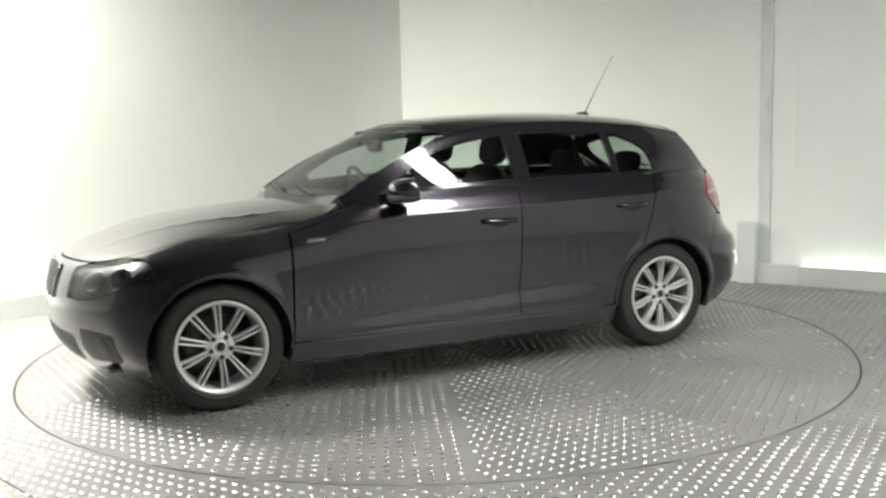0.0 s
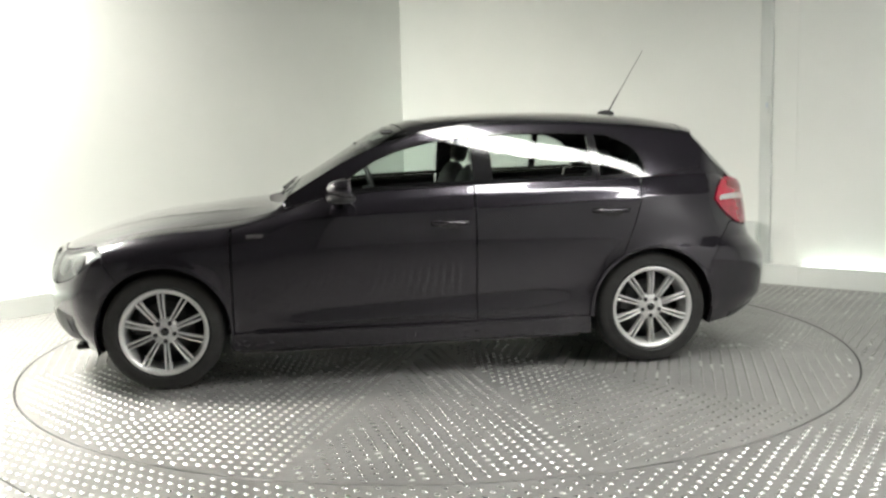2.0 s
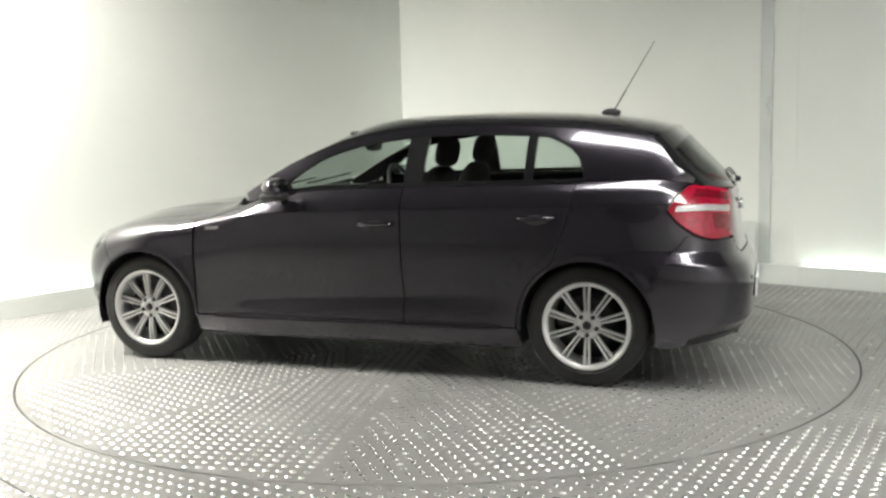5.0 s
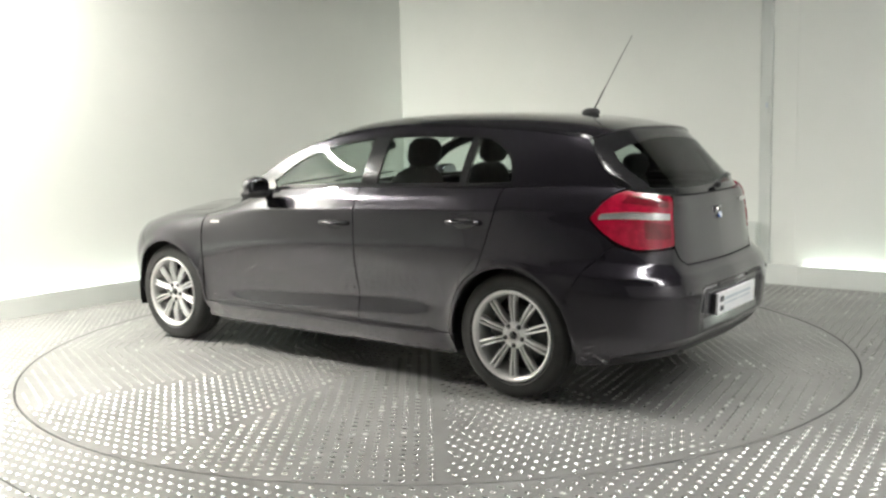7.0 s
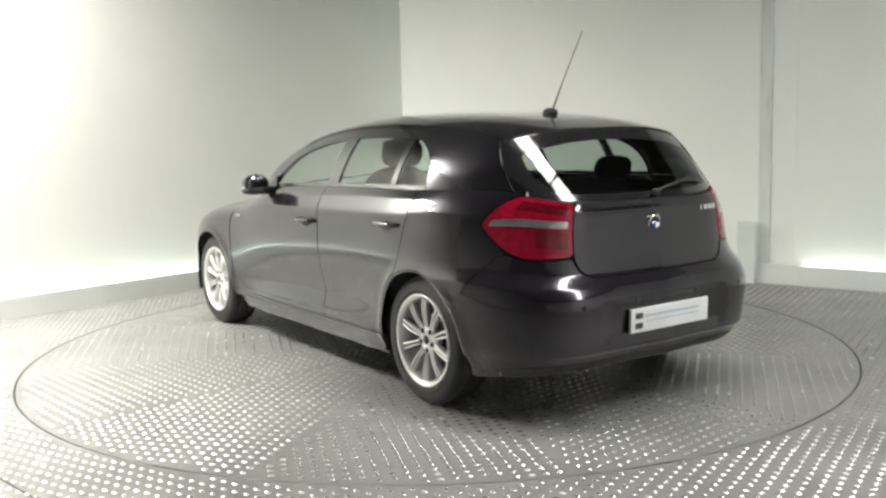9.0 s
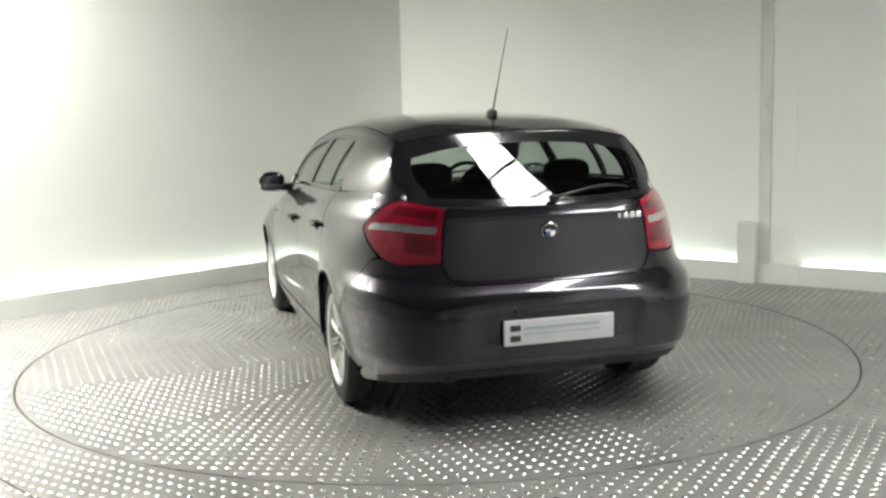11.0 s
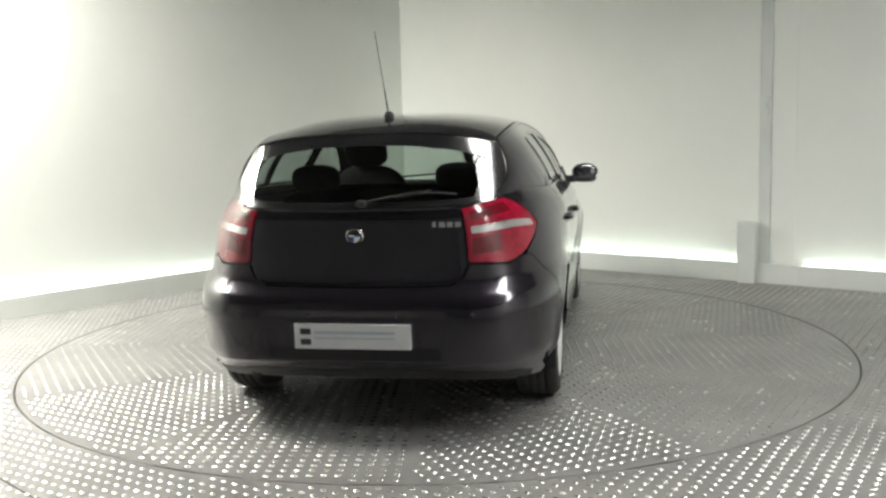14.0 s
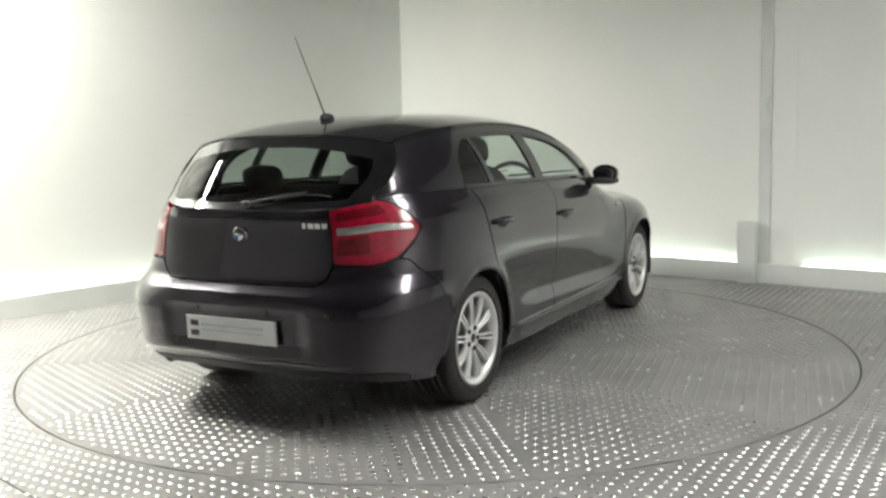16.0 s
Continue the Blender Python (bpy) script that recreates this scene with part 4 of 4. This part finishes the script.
def make_wheel():
    wheel = new("wheel")
    wheel.parent = car
    tagged(wheel, label="silver twin-spoke alloy wheel with black tyre")

    def add(name, vf, mat, label="", par=wheel):
        vs, fs = vf
        return raw(name, [(x, y - 0.742, z) for x, y, z in vs], fs, mat, par, label)
    tyre = [(0.222, 0.665), (0.25, 0.648), (0.290, 0.645), (0.308, 0.655), (0.315, 0.672), (0.3155, 0.70), (0.311, 0.703), (0.311, 0.709), (0.3158, 0.712), (0.3160, 0.738), (0.3115, 0.741), (0.3115, 0.747), (0.3160, 0.750), (0.3158, 0.776), (0.311, 0.779), (0.311, 0.785), (0.3150, 0.788), (0.3125, 0.815), (0.306, 0.832), (0.293, 0.842), (0.270, 0.847), (0.252, 0.846), (0.249, 0.8485), (0.243, 0.8485), (0.240, 0.845), (0.231, 0.838), (0.222, 0.828)]
    add("tyre", lathe(tyre, 72), RUBBER, "black rubber tyre")
    rim = [(0.205, 0.655), (0.226, 0.66), (0.226, 0.832), (0.2305, 0.842), (0.2285, 0.846), (0.220, 0.846), (0.209, 0.838), (0.203, 0.818), (0.198, 0.79), (0.195, 0.73), (0.198, 0.66)]
    add("rim", lathe(rim, 72), ALLOY, "bright alloy rim")
    for k in range(10):
        a = math.pi / 2 + k * math.pi / 5
        v1, f1 = spoke(a, 1)
        v2, f2 = spoke(a, -1)
        add("spoke", (v1 + v2, f1 + [tuple(i + len(v1) for i in f) for f in f2]), ALLOY)
    hub = [(0.0, 0.806), (0.028, 0.806), (0.034, 0.812), (0.036, 0.816), (0.046, 0.817), (0.062, 0.814), (0.070, 0.808), (0.072, 0.77), (0.0, 0.77)]
    add("hub", lathe(hub, 40), ALLOY)
    cap = [(0.0, 0.820), (0.024, 0.819), (0.031, 0.815), (0.032, 0.806), (0.0, 0.806)]
    add("centre_cap", lathe(cap, 28), ALLOY, "round centre cap")
    add("cap_disc", lathe([(0.0, 0.8215), (0.022, 0.8205), (0.023, 0.818), (0.0, 0.818)], 24), GLOSSBLACK, "dark cap disc")
    for k in range(5):
        a = math.pi / 2 + math.pi / 5 + k * 2 * math.pi / 5
        vs, fs = lathe([(0.0, 0.8225), (0.0105, 0.8225), (0.0125, 0.818), (0.0125, 0.80), (0.0, 0.80)], 12)
        add("wheel_bolt", ([(x + 0.051 * math.cos(a), y, z + 0.051 * math.sin(a)) for x, y, z in vs], fs), BLACK, "dark wheel bolt")
    add("brake_disc", lathe([(0.06, 0.748), (0.145, 0.748), (0.146, 0.728), (0.06, 0.728)], 40), DARKMETAL, "grey brake disc")
    bm = bmesh.new()
    box_bm(bm, (-0.07, -0.025, 0.075), (0.07, 0.035, 0.155), 0.012, Matrix.Rotation(radians(70), 4, "Y"))
    obj("brake_caliper", bm, DARKMETAL, wheel)
    vs, fs = lathe([(0.0, 0.70), (0.196, 0.70), (0.196, 0.69), (0.0, 0.69)], 32)
    add("backplate", (vs, fs), BLACK)
    return wheel


first = make_wheel()
first.matrix_basis = pose(0, 0.742, HUB, 0, 0, 0)
copy_thing(first, pose(2.66, 0.742, HUB, 0, 3, 0))
copy_thing(first, pose(0, -0.742, HUB, 0, 10, 180))
copy_thing(first, pose(2.66, -0.742, HUB, 0, 31, 180))


# ---- mirrors, handles, aerial ----
def blob(name, c, r, mat, parent, label="", p=2.6, cut=None, n=20, m=16, shear=0.0):
    """A rounded, slightly squared body; cut flattens it behind a given x."""
    vs, fs = [], []

    def sg(a, e):
        return math.copysign(abs(a) ** e, a)
    e = 2 / p
    for i in range(m + 1):
        t = math.pi * (i / m - 0.5)
        for j in range(n):
            f = 2 * math.pi * j / n
            x, y, z = sg(math.cos(t), e) * sg(math.cos(f), e), sg(math.cos(t), e) * sg(math.sin(f), e), sg(math.sin(t), e)
            x = x * r[0] + shear * y * r[1]
            if cut is not None:
                x = max(x, cut)
            vs.append((c[0] + x, c[1] + y * r[1], c[2] + z * r[2]))
    for i in range(m):
        for j in range(n):
            k = (j + 1) % n
            fs.append((i * n + j, i * n + k, (i + 1) * n + k, (i + 1) * n + j))
    return raw(name, vs, fs, mat, parent, label)


for s in (1, -1):
    mir = blob("door_mirror", (1.70, s * 0.925, 1.035), (0.088, 0.088, 0.056), PAINT, car, "graphite door mirror", p=2.15, cut=-0.035, shear=-0.25 * s)
    blob("mirror_base", (1.715, s * 0.925, 0.988), (0.076, 0.076, 0.025), BLACK, mir, "black lower shell")
    blob("mirror_glass", (1.672, s * 0.925, 1.035), (0.012, 0.072, 0.044), MIRROR, mir, "mirror glass", p=3.0)
    tube("mirror_arm", [(1.74, s * 0.79, 0.985), (1.735, s * 0.84, 0.985), (1.725, s * 0.885, 0.995)], 0.026, BLACK, mir, "black mirror arm", n=10)
    bm = bmesh.new()
    vv = [bm.verts.new(v) for v in ((1.80, s * 0.800, 1.008), (1.66, s * 0.803, 1.012), (1.70, s * 0.775, 1.075), (1.80, s * 0.785, 1.005), (1.66, s * 0.788, 1.010), (1.70, s * 0.762, 1.072))]
    for f in ((0, 1, 2), (5, 4, 3), (0, 3, 4, 1), (1, 4, 5, 2), (2, 5, 3, 0)):
        bm.faces.new([vv[i] for i in f])
    bmesh.ops.recalc_face_normals(bm, faces=bm.faces)
    obj("mirror_triangle", bm, GLOSSBLACK, mir, smooth=False)
for di, (doors, x0, x1, z0) in enumerate(((front_doors, 1.04, 1.235, 0.832), (rear_doors, 0.150, 0.345, 0.868))):
    for s, m in ((1, ""), (-1, "other")):
        xm = (x0 + x1) / 2
        # Shade behind the handle: a flat black oval laid on the door.
        dish = [(xm + 0.062 * math.cos(a), z0 - 0.004 + 0.026 * math.sin(a)) for a in np.linspace(0, 2 * math.pi, 22)[:-1]]
        panel("handle_shade", shell, uvs(dish), BLACK, doors[0 if s > 0 else 1], "black oval put in for the shade behind the handle", mirror=m, lift=0.0015, rim=0.004, gap=0)
        pts = []
        for t in np.linspace(0, 1, 9):
            x = x0 + (x1 - x0) * t
            q = shell(on_side([(x, z0 + 0.004)]))[0]
            out = 0.010 + 0.020 * math.sin(math.pi * min(1, max(0, t))) ** 0.5
            pts.append((x, s * (q[1] + out), z0 + 0.004))
        tube("door_handle", pts, 0.0125, PAINT, doors[0 if s > 0 else 1], "", n=10)
blob("aerial_base", (0.0, 0, 1.405), (0.055, 0.022, 0.026), BLACK, car, "black roof aerial foot", p=2.2, shear=0.0)
aerial = tube("aerial", [(-0.015, 0, 1.415), (-0.05, 0, 1.475), (-0.085, 0, 1.535)], 0.0048, BLACK, car, "thin black roof aerial", n=8, taper=0.8)
tube("aerial_whip", [(-0.085, 0, 1.535), (-0.16, 0, 1.66), (-0.245, 0, 1.80)], 0.0026, BLACK, aerial, "", n=6, taper=0.7)

# ---- tail: number plate, roundel, wiper, exhaust ----
def disc_part(name, c, r, depth, mat, parent, label="", tilt=0.0, n=32):
    """A low round boss that faces backwards."""
    vs, fs = lathe([(0.0, depth), (r * 0.86, depth), (r, depth * 0.55), (r, -0.004), (0.0, -0.004)], n)
    m = pose(*c, 0, 0, 90) @ pose(0, 0, 0, -tilt, 0, 0)
    return raw(name, [m @ Vector(v) for v in vs], fs, mat, parent, label)


def tail_x(y, z):
    return float(shell(on_end([(abs(y), z)], -1.41))[0][0])


plate = box("number_plate", (-0.013, -0.26, -0.0555), (0.0, 0.26, 0.0555), PLATEWHITE, rear_bumper, "white number plate with grey bars", bev=0.003)
PX = tail_x(0.26, 0.455) - 0.012
plate.matrix_basis = pose(PX - 0.004, 0, 0.4525, 0, -2, 0)
box("plate_bar", (-0.0148, -0.19, 0.012), (-0.0125, 0.17, 0.024), GREYINK, plate, "pale printed bar", bev=0)
box("plate_bar", (-0.0148, -0.19, -0.010), (-0.0125, 0.17, -0.004), GREYINK, plate, "pale printed bar", bev=0)
for z in (0.022, -0.024):
    box("plate_mark", (-0.0148, 0.185, z - 0.013), (-0.0125, 0.232, z + 0.013), DARKINK, plate, "dark emblem mark", bev=0)
box("plate_holder", (PX - 0.0035, -0.255, 0.402), (PX + 0.03, 0.255, 0.503), BLACK, rear_bumper, "black plate holder", bev=0.004)
BX = tail_x(0, 0.876)
badge = disc_part("roundel", (BX, 0, 0.876), 0.041, 0.007, CHROME, tailgate, "round chrome badge", 12)
disc_part("badge_ring", (BX - 0.0005, 0, 0.876), 0.038, 0.0078, GLOSSBLACK, badge, "black ring", 12)
for k in range(4):
    vs = [(0.0, 0.0)] + [(0.024 * math.cos(radians(90 * k + a)), 0.024 * math.sin(radians(90 * k + a))) for a in range(0, 91, 15)]
    m = pose(BX - 0.0115, 0, 0.876, 0, 12, 0)
    vv = [m @ Vector((d, a, b)) for d in (0.0, 0.004) for a, b in vs]
    n = len(vs)
    fs = [tuple(range(n)), tuple(range(2 * n - 1, n - 1, -1))] + [(i, n + i, n + (i + 1) % n, (i + 1) % n) for i in range(n)]
    raw("badge_quarter", vv, fs, BLUEENAMEL if k % 2 else PLATEWHITE, badge, "", smooth=False)
for k, w in enumerate((0.014, 0.026, 0.026, 0.026)):
    y = -0.350 - k * 0.034
    x = tail_x(y, 0.925)
    box("model_badge_bar", (x - 0.005, y - w / 2, 0.912), (x + 0.002, y + w / 2, 0.937), CHROME, tailgate, "chrome lettering bar", bev=0.002)
ex = tube("exhaust_tip", [(-0.55, 0.475, 0.272), (-0.728, 0.475, 0.268)], 0.030, DARKMETAL, car, "dark steel exhaust tip", n=20)
# A near-black plug closes the end of the tip.
tube("exhaust_bore", [(-0.70, 0.475, 0.2685), (-0.731, 0.475, 0.2678)], 0.026, GROOVE, ex, "near-black disc at the end of the tip", n=18)
def on_glass(y, z, off):
    return (float(glass_x(y, z)) - off * 0.7, y, z + off * 0.7)


wip = [on_glass(-0.03 - 0.30 * t, 1.004 + 0.052 * t ** 0.8, 0.020) for t in np.linspace(0, 1, 9)]
w = tube("rear_wiper", wip, 0.0065, BLACK, tailgate, "black rear wiper", n=8, taper=0.6)
tube("wiper_blade", [on_glass(-0.17 - 0.27 * t, 1.030 + 0.022 * math.sin(t * 2.6), 0.008) for t in np.linspace(0, 1, 7)], 0.005, BLACK, w, n=6)
blob("wiper_pivot", (wip[0][0], wip[0][1], wip[0][2]), (0.016, 0.024, 0.016), BLACK, w)
for y in (0.52, 0.20, -0.20, -0.52):
    x = tail_x(y, 0.545)
    disc_part("parking_sensor", (x, y, 0.545), 0.011, 0.003, BLACK, rear_bumper, "", 0, 14)
# windscreen wipers
for y0, y1 in ((0.42, -0.12), (-0.10, -0.62)):
    pts = []
    for t in np.linspace(0, 1, 9):
        y = y0 + (y1 - y0) * t
        x = 2.03 - 0.06 * t - 0.05 * y * y
        q = top([(x, y)])[0]
        pts.append((q[0] + 0.006, q[1], q[2] + 0.014))
    tube("windscreen_wiper", pts, 0.008, BLACK, car, "black windscreen wiper", n=8, taper=0.6)

# ---- the cabin inside ----
def seat(x, y, w):
    root = new("front_seat")
    root.parent = car
    tagged(root, label="black cloth front seat")
    blob("cushion", (x + 0.12, y, 0.52), (0.27, w, 0.09), SEAT, root, p=3.2)
    b = blob("backrest", (0, 0, 0), (0.075, w, 0.32), SEAT, root, p=3.0)
    b.matrix_basis = pose(x - 0.19, y, 0.82, 0, -18, 0)
    h = blob("headrest", (0, 0, 0), (0.05, 0.13, 0.085), SEAT, root, p=3.0)
    h.matrix_basis = pose(x - 0.315, y, 1.205, 0, -12, 0)
    for s in (-0.05, 0.05):
        tube("headrest_post", [(x - 0.29, y + s, 1.08), (x - 0.305, y + s, 1.15)], 0.006, CHROME, root, n=6)


seat(1.20, 0.36, 0.25)
seat(1.20, -0.36, 0.25)
bench = new("rear_bench")
bench.parent = car
tagged(bench, label="black cloth rear bench seat")
blob("bench_cushion", (0.36, 0, 0.52), (0.28, 0.62, 0.10), SEAT, bench, p=4)
b = blob("bench_backrest", (0, 0, 0), (0.07, 0.62, 0.30), SEAT, bench, p=4)
b.matrix_basis = pose(0.02, 0, 0.78, 0, -20, 0)
for y in (-0.37, 0.37):
    h = blob("bench_headrest", (0, 0, 0), (0.045, 0.125, 0.07), SEAT, bench, p=3)
    h.matrix_basis = pose(-0.085, y, 1.10, 0, -12, 0)
blob("dashboard", (1.86, 0, 0.86), (0.22, 0.70, 0.13), BLACK, car, "black dashboard", p=3.6)
box("cabin_floor", (-0.55, -0.70, 0.26), (2.0, 0.70, 0.32), BLACK, car, bev=0.02)
box("parcel_shelf", (-0.52, -0.58, 0.955), (-0.10, 0.58, 0.975), SEAT, car, "black parcel shelf", bev=0.008)
ring = [(1.46 + 0.06 * math.sin(a) * 0.9, -0.36 + 0.18 * math.cos(a), 0.94 + 0.17 * math.sin(a)) for a in np.linspace(0, 2 * math.pi, 29)]
sw = tube("steering_wheel", ring, 0.014, BLACK, car, "black steering wheel", n=8)
blob("steering_boss", (1.50, -0.36, 0.93), (0.05, 0.07, 0.055), BLACK, sw)
tube("steering_column", [(1.50, -0.36, 0.93), (1.70, -0.36, 0.87)], 0.035, BLACK, sw)
blob("interior_mirror", (1.50, 0, 1.245), (0.02, 0.115, 0.035), BLACK, car, "black interior mirror", p=3)
tube("mirror_stem", [(1.52, 0, 1.26), (1.60, 0, 1.262)], 0.01, BLACK, car)
for s in (1, -1):
    v = blob("sun_visor", (1.38, s * 0.33, 1.325), (0.08, 0.17, 0.012), LINING, car, "dark sun visor", p=4)


def motions():
    rows = []
    for i in range(33):
        t = i * 0.5
        a = heading(t)
        r = pose(0, 0, 0, 0, 0, a)
        rows.append((t, r))
    walk(turntable, rows)
    walk(car, [(t, r @ pose(-CAR_X, -CAR_Y, 0.0)) for t, r in rows])


motions()
